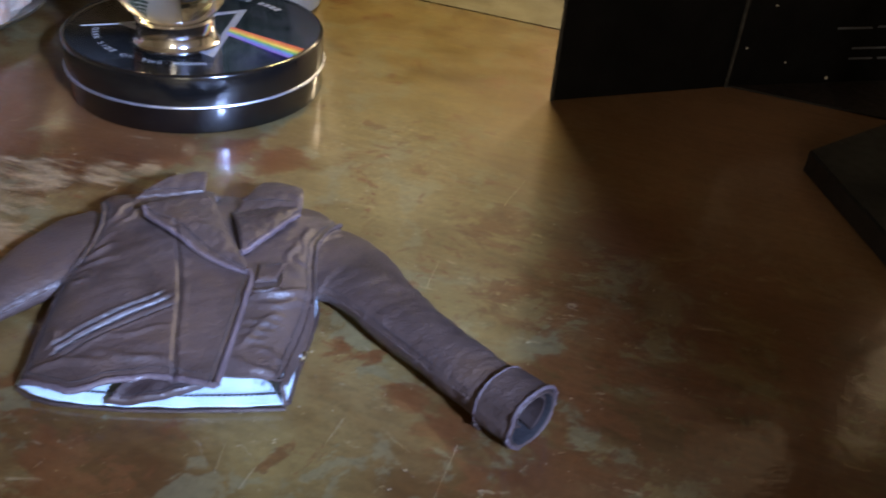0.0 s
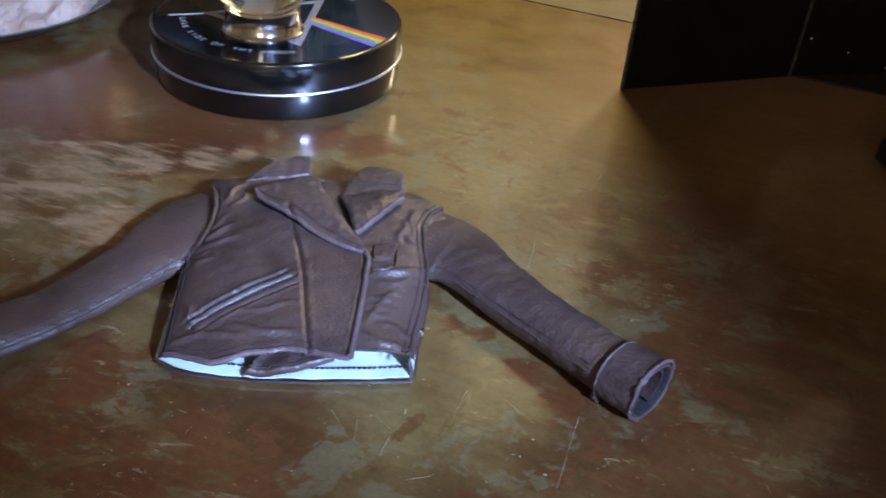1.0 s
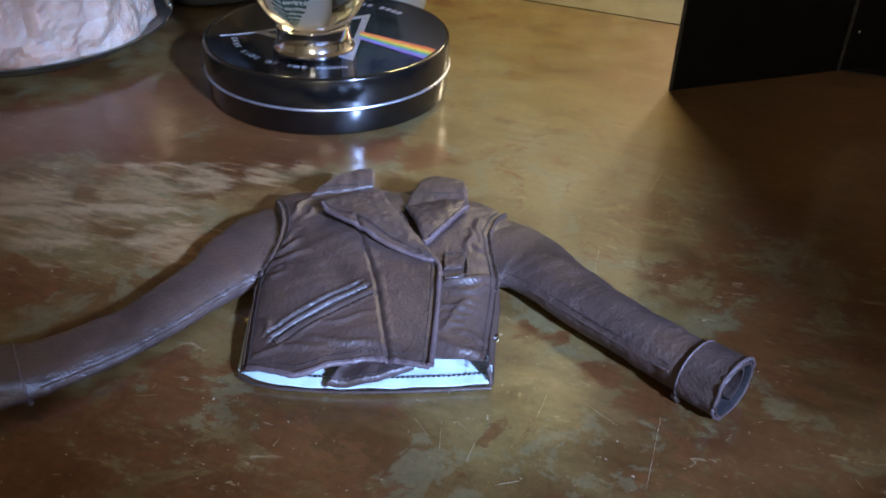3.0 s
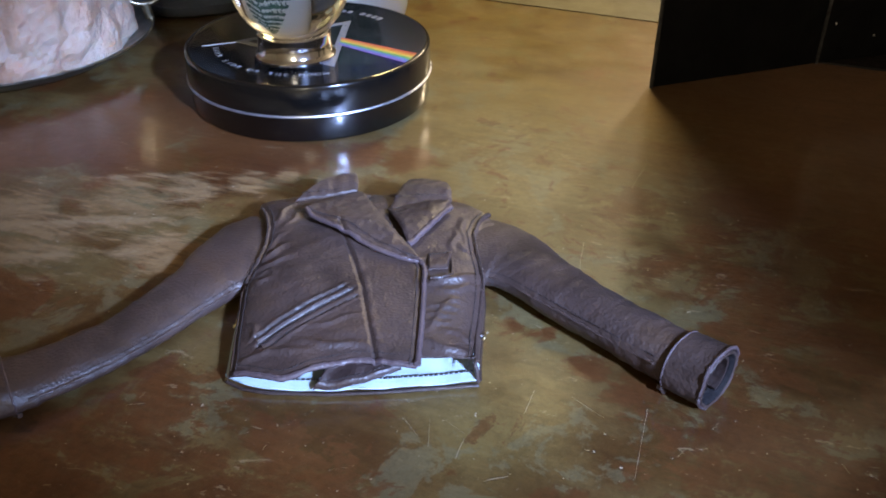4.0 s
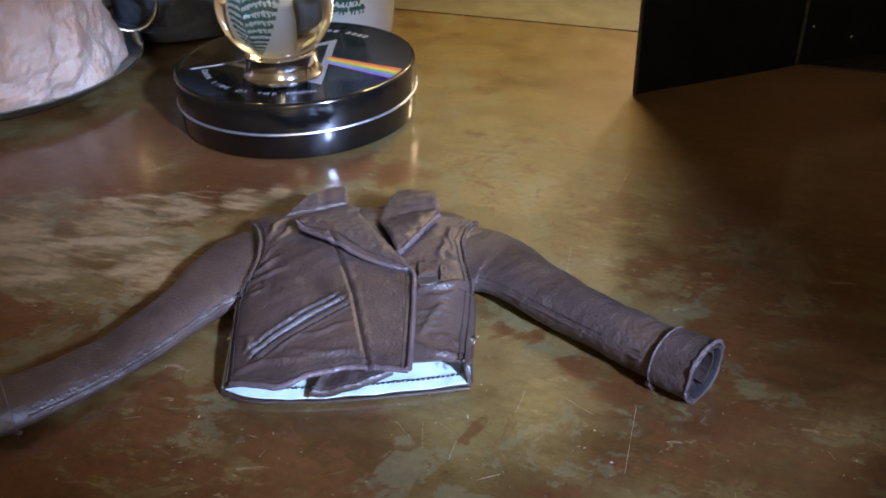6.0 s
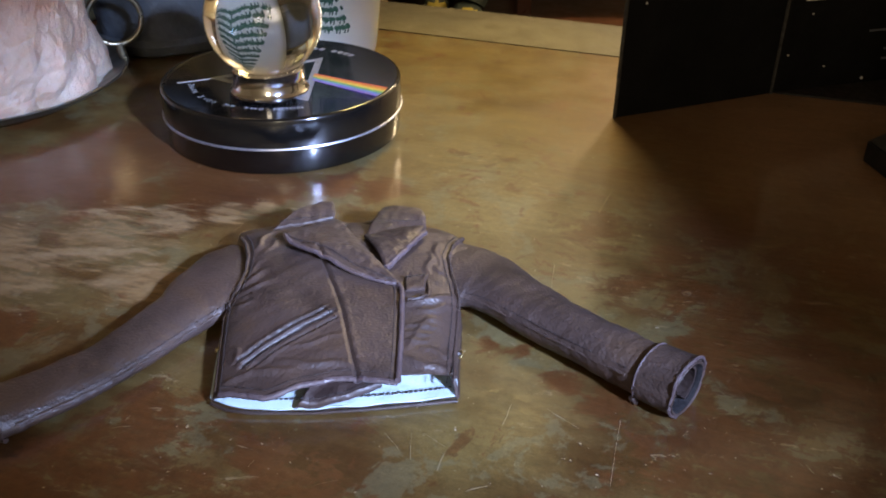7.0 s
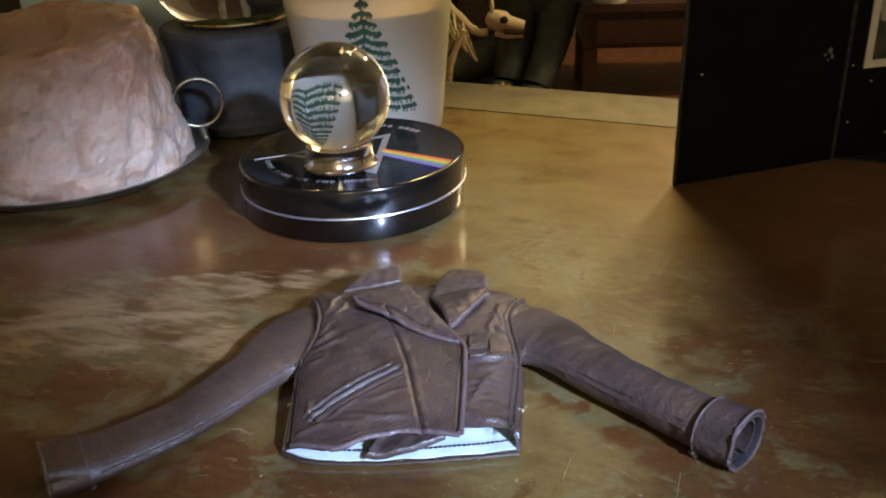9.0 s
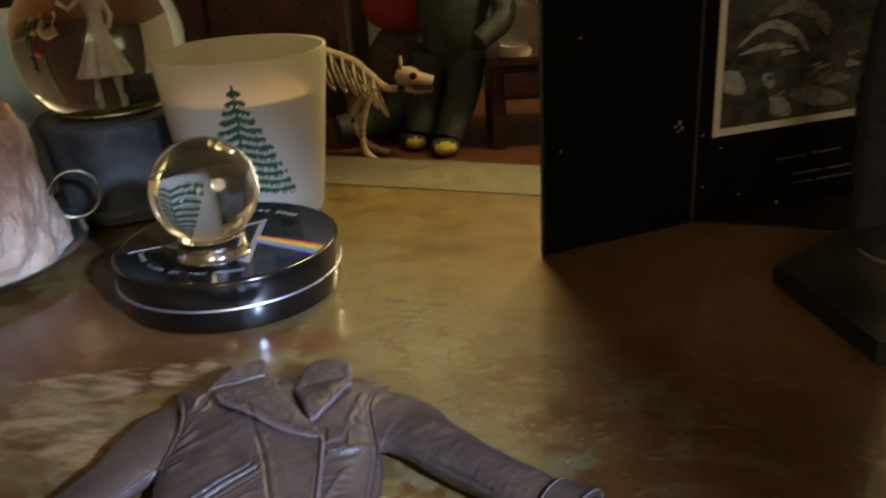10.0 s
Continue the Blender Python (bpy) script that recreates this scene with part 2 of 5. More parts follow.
def salt_material():
    m, n, l, s = material("pink_salt_rock")
    v = coords(n, l)
    a = noise_node(n, l, v, 26, 6, 0.6, 0.5)
    col = ramp(n, l, a, ((0.28, (0.36, 0.18, 0.11)), (0.42, (0.40, 0.255, 0.175)), (0.6, (0.43, 0.315, 0.235)), (0.8, (0.49, 0.395, 0.315))))
    vo = n.new("ShaderNodeTexVoronoi")
    vo.feature = "SMOOTH_F1"
    vo.inputs["Scale"].default_value = 75
    l.new(v, vo.inputs["Vector"])
    col = mix(n, l, 0.35, col, ramp(n, l, vo.outputs["Distance"], ((0.1, grey(1.0)), (0.8, (0.7, 0.6, 0.55)))), "MULTIPLY")
    vc = n.new("ShaderNodeTexVoronoi")
    vc.inputs["Scale"].default_value = 85
    wv = n.new("ShaderNodeVectorMath")
    wv.operation = "MULTIPLY_ADD"
    wn = n.new("ShaderNodeTexNoise")
    wn.inputs["Scale"].default_value = 70
    l.new(v, wn.inputs["Vector"])
    l.new(wn.outputs["Color"], wv.inputs[0])
    wv.inputs[1].default_value = (0.02, 0.02, 0.02)
    l.new(v, wv.inputs[2])
    l.new(wv.outputs[0], vc.inputs["Vector"])
    sep = n.new("ShaderNodeSeparateColor")
    l.new(vc.outputs["Color"], sep.inputs[0])
    col = mix(n, l, 0.3, col, ramp(n, l, sep.outputs[0], ((0.0, (0.72, 0.64, 0.60)), (0.5, (0.95, 0.92, 0.9)), (1.0, (1.12, 1.14, 1.16)))), "MULTIPLY")
    l.new(col, s.inputs["Base Color"])
    s.inputs["Roughness"].default_value = 0.36
    s.inputs["Subsurface Weight"].default_value = 0.8
    s.inputs["Subsurface Radius"].default_value = (0.016, 0.009, 0.006)
    s.inputs["Subsurface Scale"].default_value = 1.0
    bump(n, l, noise_node(n, l, v, 130, 7, 0.66), 0.8, 0.0026, s)
    return m


TABLE = table_material()
BORDER = simple("grey_brown_wood", (0.060, 0.048, 0.027), (0.090, 0.073, 0.042), 30, 0.5, bump_h=0.0006)
LEATHER = leather_material("brown_leather", (0.029, 0.017, 0.013), (0.054, 0.033, 0.026))
LEATHER_DARK = leather_material("dark_brown_leather", (0.023, 0.013, 0.010), (0.040, 0.024, 0.020))
EDGE = leather_material("rubbed_leather_edge", (0.048, 0.031, 0.033), (0.088, 0.061, 0.062), 0.48)
THREAD = simple("dark_thread", (0.012, 0.008, 0.008), (0.03, 0.02, 0.018), 800, 0.8)
LINING = simple("pale_lining_cloth", (0.38, 0.48, 0.52), (0.48, 0.58, 0.62), 120, 0.85, bump_h=0.0004, bump_scale=900)
LINING_SHADED = simple("shaded_cuff_lining", (0.006, 0.005, 0.006), (0.014, 0.011, 0.012), 300, 0.8, bump_h=0.0004)
BRASS = simple("worn_brass", (0.50, 0.40, 0.20), (0.62, 0.52, 0.30), 60, 0.32, 1.0)
RING_BRASS = simple("dull_brass", (0.17, 0.15, 0.10), (0.26, 0.23, 0.155), 60, 0.36, 1.0)
PEWTER = simple("tarnished_pewter", (0.10, 0.095, 0.08), (0.20, 0.19, 0.16), 40, 0.42, 1.0, 0.0003)
CHROME = simple("polished_chrome", (0.72, 0.72, 0.74), (0.82, 0.82, 0.84), 50, 0.10, 1.0, rough_var=0.04)
BLACK_TIN = simple("black_enamelled_tin", (0.0012, 0.0012, 0.0012), (0.0025, 0.0024, 0.0024), 30, 0.09, 0.0, rough_var=0.03)
LID_TIN = simple("black_printed_lid", (0.0016, 0.0016, 0.0015), (0.0035, 0.0034, 0.0032), 24, 0.14, 0.0, rough_var=0.04)
for lacquer in (BLACK_TIN, LID_TIN):
    lacquer.node_tree.nodes["Principled BSDF"].inputs["Specular IOR Level"].default_value = 0.9
TIN_EDGE = simple("bare_tin_edge", (0.45, 0.46, 0.52), (0.60, 0.61, 0.66), 60, 0.35, 0.9)
PRINT_GREY = simple("grey_print", (0.10, 0.105, 0.125), (0.17, 0.175, 0.20), 200, 0.35)
PRINT_WHITE = simple("off_white_print", (0.26, 0.26, 0.26), (0.36, 0.36, 0.35), 300, 0.4)
SALT = salt_material()
CARD_BLACK = simple("black_card", (0.003, 0.0028, 0.003), (0.007, 0.0065, 0.007), 60, 0.6, bump_h=0.0002, bump_scale=400)
CARD_BLACK.node_tree.nodes["Principled BSDF"].inputs["Specular IOR Level"].default_value = 0.12
FOOT_DARK = simple("dark_mottled_sheet", (0.004, 0.003, 0.003), (0.012, 0.006, 0.005), 90, 0.6, detail=8)
CARD_EDGE = simple("scuffed_card_edge", (0.006, 0.006, 0.006), (0.06, 0.055, 0.05), 500, 0.8, detail=6)
CARD_WHITE = simple("ivory_print", (0.70, 0.64, 0.55), (0.80, 0.74, 0.64), 90, 0.6)
STAND_BLACK = simple("matt_black_plastic", (0.008, 0.008, 0.008), (0.016, 0.016, 0.015), 80, 0.45)
GLASS = glass_material("clear_crystal", (0.98, 0.98, 0.97), 1.50)
GLOBE_GLASS = glass_material("water_filled_globe", (0.96, 0.97, 0.95), 1.34)


def frosted_material():
    m, n, l, s = material("frosted_candle_glass")
    v = coords(n, l)
    l.new(ramp(n, l, noise_node(n, l, v, 25, 4), ((0.3, (0.84, 0.83, 0.71)), (0.7, (0.90, 0.89, 0.79)))), s.inputs["Base Color"])
    s.inputs["Roughness"].default_value = 0.4
    s.inputs["Transmission Weight"].default_value = 0.66
    s.inputs["IOR"].default_value = 1.25
    return m


FROSTED = frosted_material()
WAX = simple("blush_wax", (0.64, 0.46, 0.40), (0.72, 0.54, 0.48), 30, 0.55)
TREE_GREEN = simple("green_ink", (0.010, 0.050, 0.026), (0.030, 0.095, 0.050), 260, 0.6)
POT_DARK = simple("dark_grey_resin", (0.022, 0.026, 0.028), (0.055, 0.060, 0.062), 60, 0.6, bump_h=0.002, bump_scale=120)
MOSS = simple("green_moss", (0.06, 0.085, 0.02), (0.16, 0.17, 0.05), 300, 0.9, bump_h=0.002)
IVORY = simple("ivory_resin", (0.45, 0.41, 0.32), (0.60, 0.55, 0.45), 140, 0.55, bump_h=0.0006)
BLUE_PAINT = simple("pale_blue_paint", (0.50, 0.68, 0.78), (0.56, 0.74, 0.83), 20, 0.5)
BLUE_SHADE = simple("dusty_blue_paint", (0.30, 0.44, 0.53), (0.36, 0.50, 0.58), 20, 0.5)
FLOORWOOD = simple("red_brown_floorboards", (0.09, 0.035, 0.016), (0.15, 0.06, 0.028), 9, 0.4, bump_h=0.001)
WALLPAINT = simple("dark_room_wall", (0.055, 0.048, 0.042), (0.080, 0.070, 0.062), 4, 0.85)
BOUNCE_PAINT = simple("cream_bounce_paint", (0.54, 0.52, 0.47), (0.60, 0.58, 0.53), 4, 0.85)
CEILPAINT = simple("white_ceiling_paint", (0.64, 0.61, 0.56), (0.70, 0.67, 0.62), 4, 0.9)
BONE = simple("aged_bone_plastic", (0.42, 0.34, 0.20), (0.58, 0.48, 0.31), 40, 0.6, bump_h=0.003)
SCALY = simple("dark_green_scales", (0.020, 0.030, 0.026), (0.055, 0.072, 0.060), 30, 0.6, bump_h=0.006, bump_scale=70)
TOE = simple("yellow_paint", (0.48, 0.38, 0.06), (0.58, 0.48, 0.10), 30, 0.6)
REDCLOTH = simple("red_cloth", (0.32, 0.030, 0.035), (0.42, 0.05, 0.05), 60, 0.85)
FUR = simple("grey_brown_plush", (0.07, 0.05, 0.04), (0.13, 0.10, 0.08), 60, 0.95, bump_h=0.004)
MAHOGANY = simple("dark_mahogany", (0.028, 0.012, 0.010), (0.055, 0.024, 0.018), 12, 0.35)
CLOTH_GREY = simple("grey_trouser_cloth", (0.018, 0.020, 0.026), (0.042, 0.046, 0.056), 200, 0.9, bump_h=0.0006)


def plain_ink(name, rgb):
    return simple(name, tuple(c * 0.5 for c in rgb), tuple(c * 0.7 for c in rgb), 300, 0.35)


RAINBOW = [plain_ink("%s_ink" % nm, c) for nm, c in (("red", (0.60, 0.10, 0.06)), ("orange", (0.70, 0.28, 0.05)), ("yellow", (0.68, 0.55, 0.10)),
           ("green", (0.16, 0.42, 0.12)), ("blue", (0.10, 0.22, 0.55)), ("violet", (0.22, 0.14, 0.50)))]


# ---- mesh helpers ----
def mesh_from(name, verts, faces, mat, smooth=True):
    me = bpy.data.meshes.new(name)
    me.from_pydata([tuple(v) for v in verts], [], faces)
    if smooth:
        me.polygons.foreach_set("use_smooth", [True] * len(me.polygons))
    me.materials.append(mat)
    me.update()
    return me


def thing(name, label, category, at=(0, 0, 0), group="", kind=""):
    ob = new(name)
    ob.location = at
    ob.empty_display_size = 0.01
    return tagged(ob, label, category, group, kind)


def part(name, bm, mat, parent, label="", smooth=True, offset=None):
    """Links a bmesh, or a pair of vertices and faces, as one mesh under a thing or a part."""
    if isinstance(bm, tuple):
        me = mesh_from(name, bm[0], bm[1], mat, smooth)
        if smooth:
            me.set_sharp_from_angle(angle=radians(38))
    else:
        me = bpy.data.meshes.new(name)
        bmesh.ops.recalc_face_normals(bm, faces=bm.faces)
        bm.to_mesh(me)
        bm.free()
        me.polygons.foreach_set("use_smooth", [smooth] * len(me.polygons))
        me.materials.append(mat)
    ob = new(name, me)
    if parent is not None:
        ob.parent = parent
    if offset:
        ob.location = offset
    return tagged(ob, label)


def lathe(profile, steps=64, wobble=None):
    """Closed or open profile of (r, z) turned round z."""
    verts, faces = [], []
    for i in range(steps):
        a = 2 * math.pi * i / steps
        for r, z in profile:
            q = wobble(a, r, z) if wobble else 1.0
            verts.append((r * q * math.cos(a), r * q * math.sin(a), z))
    k = len(profile)
    for i in range(steps):
        j = (i + 1) % steps
        for p in range(k - 1):
            faces.append((i * k + p, j * k + p, j * k + p + 1, i * k + p + 1))
    return verts, faces


def box(size, at=(0, 0, 0), bevel=0.0, turn=None):
    bm = bmesh.new()
    bmesh.ops.create_cube(bm, size=1.0)
    bmesh.ops.scale(bm, vec=size, verts=bm.verts)
    if bevel:
        bmesh.ops.bevel(bm, geom=bm.edges[:], offset=bevel, segments=2, affect="EDGES")
    if turn is not None:
        bmesh.ops.rotate(bm, cent=(0, 0, 0), matrix=Euler(turn).to_matrix(), verts=bm.verts)
    bmesh.ops.translate(bm, vec=at, verts=bm.verts)
    return bm


def prism(poly, z0, z1, bevel=0.0):
    bm = bmesh.new()
    f = bm.faces.new([bm.verts.new((x, y, z0)) for x, y in poly])
    up = bmesh.ops.extrude_face_region(bm, geom=[f])
    bmesh.ops.translate(bm, vec=(0, 0, z1 - z0), verts=[g for g in up["geom"] if isinstance(g, bmesh.types.BMVert)])
    if bevel:
        bmesh.ops.bevel(bm, geom=bm.edges[:], offset=bevel, segments=2, affect="EDGES")
    return bm


def spline(points, n):
    """Catmull-Rom through points, n samples."""
    pts = [Vector(p) for p in points]
    pts = [pts[0] * 2 - pts[1]] + pts + [pts[-1] * 2 - pts[-2]]
    out = []
    segs = len(pts) - 3
    for i in range(n):
        t = i / (n - 1) * segs
        k = min(int(t), segs - 1)
        t -= k
        a, b, c, d = pts[k:k + 4]
        out.append(0.5 * ((2 * b) + (c - a) * t + (2 * a - 5 * b + 4 * c - d) * t * t + (3 * b - a - 3 * c + d) * t ** 3))
    return out


def tube(points, radius, sides=8, closed=False, jitter=0.0):
    """A round cord along points; radius is a number or a function of 0..1."""
    verts, faces = [], []
    n = len(points)
    for i, p in enumerate(points):
        p = Vector(p)
        if closed:
            d = Vector(points[(i + 1) % n]) - Vector(points[i - 1])
        else:
            d = Vector(points[min(i + 1, n - 1)]) - Vector(points[max(i - 1, 0)])
        d.normalize()
        s = d.cross(Vector((0, 0, 1)))
        s = Vector((1, 0, 0)) if s.length < 0.05 else s.normalized()
        u = s.cross(d).normalized()
        r = radius(i / max(1, n - 1)) if callable(radius) else radius
        r *= 1 + jitter * noise.noise(p * 900)
        for k in range(sides):
            a = 2 * math.pi * k / sides
            verts.append(p + s * (r * math.cos(a)) + u * (r * math.sin(a)))
    for i in range(n if closed else n - 1):
        j = (i + 1) % n
        for k in range(sides):
            q = (k + 1) % sides
            faces.append((i * sides + k, i * sides + q, j * sides + q, j * sides + k))
    if not closed:
        faces.append(tuple(range(sides))[::-1])
        faces.append(tuple((n - 1) * sides + k for k in range(sides)))
    return verts, faces


def join(*meshes):
    verts, faces = [], []
    for v, f in meshes:
        k = len(verts)
        verts.extend(v)
        faces.extend(tuple(i + k for i in q) for q in f)
    return verts, faces


def ball(center, radius, squash=(1, 1, 1), seg=20, rings=12, bumpy=0.0, freq=20):
    verts, faces = [], []
    c = Vector(center)
    for i in range(rings + 1):
        th = math.pi * i / rings
        for k in range(seg):
            a = 2 * math.pi * k / seg
            d = Vector((math.sin(th) * math.cos(a), math.sin(th) * math.sin(a), math.cos(th)))
            r = radius * (1 + bumpy * noise.noise(d * 2.3 + c * freq))
            verts.append(c + Vector((d.x * squash[0], d.y * squash[1], d.z * squash[2])) * r)
    for i in range(rings):
        for k in range(seg):
            q = (k + 1) % seg
            faces.append((i * seg + k, (i + 1) * seg + k, (i + 1) * seg + q, i * seg + q))
    return verts, faces


# ---- the room ----
FLOOR_Z = -0.72


def structure(name, bm, mat, label, category):
    return tagged(part(name, bm, mat, None, smooth=False), label, category, kind="structure")


structure("floor", box((5.2, 5.8, 0.1), (0.1, 1.2, FLOOR_Z - 0.05)), FLOORWOOD, "red-brown wooden floor of the dim room", "floor")
# ceiling out of view, white so that it throws lamp light back down
structure("ceiling", box((5.2, 5.8, 0.1), (0.1, 1.2, 1.73)), CEILPAINT, "plain painted ceiling out of view, bouncing light", "ceiling")
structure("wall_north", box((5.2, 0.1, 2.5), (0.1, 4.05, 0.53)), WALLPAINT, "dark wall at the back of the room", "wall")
# walls out of view, painted pale to bounce fill light onto the table
structure("wall_south", box((5.2, 0.1, 2.5), (0.1, -1.65, 0.53)), BOUNCE_PAINT, "plain cream wall out of view, bouncing light", "wall")
structure("wall_west", box((0.1, 5.6, 2.5), (-2.45, 1.2, 0.53)), BOUNCE_PAINT, "plain cream wall out of view, bouncing light", "wall")
structure("wall_east", box((0.1, 5.6, 2.5), (2.65, 1.2, 0.53)), BOUNCE_PAINT, "plain cream wall out of view, bouncing light", "wall")

# ---- the table ----
EDGE_DIR = Vector((0.937, -0.350, 0)).normalized()
EDGE_OUT = Vector((0.350, 0.937, 0)).normalized()
JOINT = Vector((0.104, 0.4215, 0))


def build_table():
    t = thing("table", "worn lacquered wooden table with stains and scratches", "table", (0, 0, FLOOR_Z))
    lift = -FLOOR_Z
    a, b = JOINT - EDGE_DIR * 0.75, JOINT + EDGE_DIR * 0.75
    top = prism([(a - EDGE_OUT * 0.85)[:2], (b - EDGE_OUT * 0.85)[:2], b[:2], a[:2]], lift - 0.03, lift, 0.0015)
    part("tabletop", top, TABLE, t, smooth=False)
    a2, b2 = a + EDGE_OUT * 0.0002, b + EDGE_OUT * 0.0002
    bor = prism([a2[:2], b2[:2], (b2 + EDGE_OUT * 0.064)[:2], (a2 + EDGE_OUT * 0.064)[:2]], lift - 0.03, lift - 0.0004, 0.0015)
    part("border_board", bor, BORDER, t, "greyer wooden border board", smooth=False)
    for u in (-0.68, 0.68):
        for w in (-0.78, -0.02):
            p = JOINT + EDGE_DIR * u + EDGE_OUT * w
            part("leg", box((0.06, 0.06, lift - 0.03), (p.x, p.y, (lift - 0.03) / 2), 0.004), MAHOGANY, t, smooth=False)
    # pale scratches in the lacquer
    rnd = random.Random(5)
    bits = []
    named = [((0.115, 0.162), (0.112, 0.146)), ((0.146, 0.222), (0.137, 0.201)), ((0.124, 0.080), (0.117, 0.055)), ((0.066, 0.074), (0.066, 0.064)), ((0.075, 0.067), (0.073, 0.060)),
             ((0.042, 0.055), (0.048, 0.057)), ((-0.009, 0.101), (-0.006, 0.096)), ((-0.016, 0.076), (-0.011, 0.077)), ((0.091, 0.077), (0.094, 0.086)), ((-0.064, 0.134), (-0.051, 0.130)),
             ((-0.051, 0.181), (-0.019, 0.188)), ((0.080, 0.053), (0.086, 0.055)), ((0.063, 0.068), (0.059, 0.074)), ((0.070, 0.074), (0.075, 0.069)), ((0.104, 0.084), (0.112, 0.076))]
    for k in range(60):
        x, y = rnd.uniform(-0.14, 0.26), rnd.uniform(0.03, 0.30)
        an, ln = rnd.gauss(1.2, 0.8), rnd.uniform(0.0008, 0.004)
        named.append(((x, y), (x + ln * math.cos(an), y + ln * math.sin(an))))
    for (x0, y0), (x1, y1) in named:
        w = rnd.uniform(0.00004, 0.00012)
        d = Vector((x1 - x0, y1 - y0, 0))
        s = Vector((-d.y, d.x, 0)).normalized() * w
        n = max(3, int(d.length / 0.002))
        vs, fs = [], []
        for i in range(n + 1):
            p = Vector((x0, y0, lift + 0.00012)) + d * (i / n) + s * 3 * noise.noise(Vector((x0 * 90, i * 0.7, 3)))
            ww = s * (0.3 + abs(noise.noise(Vector((i * 1.3, x0 * 50, 1)))) * 1.4)
            vs += [p - ww, p + ww]
        fs = [(2 * i, 2 * i + 1, 2 * i + 3, 2 * i + 2) for i in range(n)]
        bits.append((vs, fs))
    sc = part("scratch_wear", join(*bits), simple("raw_scratched_wood", (0.19, 0.15, 0.085), (0.30, 0.24, 0.15), 300, 0.7), t, "pale scratches in the lacquer")
    tagged(sc, kind="stuff")


build_table()


# ---- the jacket ----
def lerp_table(tab, v):
    for (a, x), (b, y) in zip(tab, tab[1:]):
        if v <= b:
            f = max(0.0, min(1.0, (v - a) / (b - a)))
            return x + (y - x) * f
    return tab[-1][1]


SIDE_L = ((0.076, 0.0106), (0.086, 0.0096), (0.098, 0.0080), (0.108, 0.0068), (0.118, 0.0056), (0.124, 0.0062), (0.130, 0.0082), (0.138, 0.0092), (0.148, 0.0084), (0.158, 0.0056), (0.166, 0.0018), (0.172, 0.0010), (0.180, 0.0120))
SIDE_R = ((0.076, 0.0775), (0.088, 0.0788), (0.100, 0.0790), (0.112, 0.0800), (0.122, 0.0806), (0.128, 0.0805), (0.136, 0.0788), (0.148, 0.0776), (0.158, 0.0796), (0.166, 0.0838), (0.172, 0.0828), (0.180, 0.0720))
CROWN = ((0.076, 0.0084), (0.084, 0.0098), (0.094, 0.0120), (0.115, 0.0142), (0.145, 0.0143), (0.165, 0.0125), (0.180, 0.0088))


ARMHOLE = ((0.076, 0.0028), (0.112, 0.0030), (0.122, 0.0048), (0.132, 0.0086), (0.148, 0.0106), (0.158, 0.0098), (0.168, 0.0070), (0.180, 0.0050))
HEM = ((0.0110, 0.0848), (0.0145, 0.0828), (0.0190, 0.0808), (0.0260, 0.0795), (0.0310, 0.0806), (0.0370, 0.0830), (0.0440, 0.0852), (0.0510, 0.0850), (0.0570, 0.0846), (0.0640, 0.0832))
BACK_HEM = ((0.0080, 0.0862), (0.0100, 0.0848), (0.0140, 0.0824), (0.0210, 0.0812), (0.0370, 0.0811), (0.0520, 0.0826), (0.0670, 0.0848), (0.0780, 0.0866))


def hem_y(x):
    """Front hem line."""
    return lerp_table(HEM, x) + 0.0003 * math.sin(x * 420)


def top_y(x):
    c = (x - 0.0425) / 0.042
    return 0.1768 - 0.0085 * c * c


CREASES = (((0.0085, 0.1290), (0.0180, 0.1365), 0.0013), ((0.0080, 0.1250), (0.0200, 0.1290), 0.0012), ((0.0080, 0.1205), (0.0160, 0.1190), 0.0008),
           ((0.0095, 0.1330), (0.0150, 0.1430), 0.0009), ((0.0115, 0.1240), (0.0170, 0.1225), 0.0006),
           ((0.0790, 0.1320), (0.0725, 0.1390), 0.0009), ((0.0815, 0.1265), (0.0640, 0.1170), 0.0020), ((0.0800, 0.1215), (0.0680, 0.1145), 0.0011),
           ((0.0735, 0.1120), (0.0645, 0.1075), 0.0008), ((0.0725, 0.1090), (0.0640, 0.1045), 0.0007), ((0.0715, 0.1060), (0.0640, 0.1015), 0.0007), ((0.0705, 0.1030), (0.0640, 0.0990), 0.0006),
           ((0.0740, 0.1400), (0.0725, 0.1560), 0.0010), ((0.0700, 0.1360), (0.0712, 0.1480), 0.0008), ((0.0120, 0.0875), (0.0320, 0.0885), 0.0010), ((0.0300, 0.0905), (0.0480, 0.0895), 0.0009),
           ((0.0110, 0.1500), (0.0140, 0.1640), 0.0009), ((0.0155, 0.1480), (0.0180, 0.1580), 0.0007), ((0.0650, 0.0930), (0.0760, 0.0900), 0.0011), ((0.0690, 0.0990), (0.0780, 0.0960), 0.0008),
           ((0.0130, 0.1010), (0.0170, 0.0940), 0.0008), ((0.0300, 0.0960), (0.0440, 0.1010), 0.0006))


def crease(x, y):
    """Short ridges where the leather is pulled."""
    h = 0.0
    for (ax, ay), (bx, by), r in CREASES:
        dx, dy = bx - ax, by - ay
        ln = dx * dx + dy * dy
        t = ((x - ax) * dx + (y - ay) * dy) / ln
        if -0.2 < t < 1.2:
            wob = 0.0006 * math.sin(t * 7 + ax * 900)
            d = ((x - ax) * dy - (y - ay) * dx) / math.sqrt(ln) + wob
            h += r * math.exp(-(d / (0.0007 + 0.45 * r)) ** 2) * max(0, math.sin(math.pi * (t + 0.2) / 1.4))
    return h


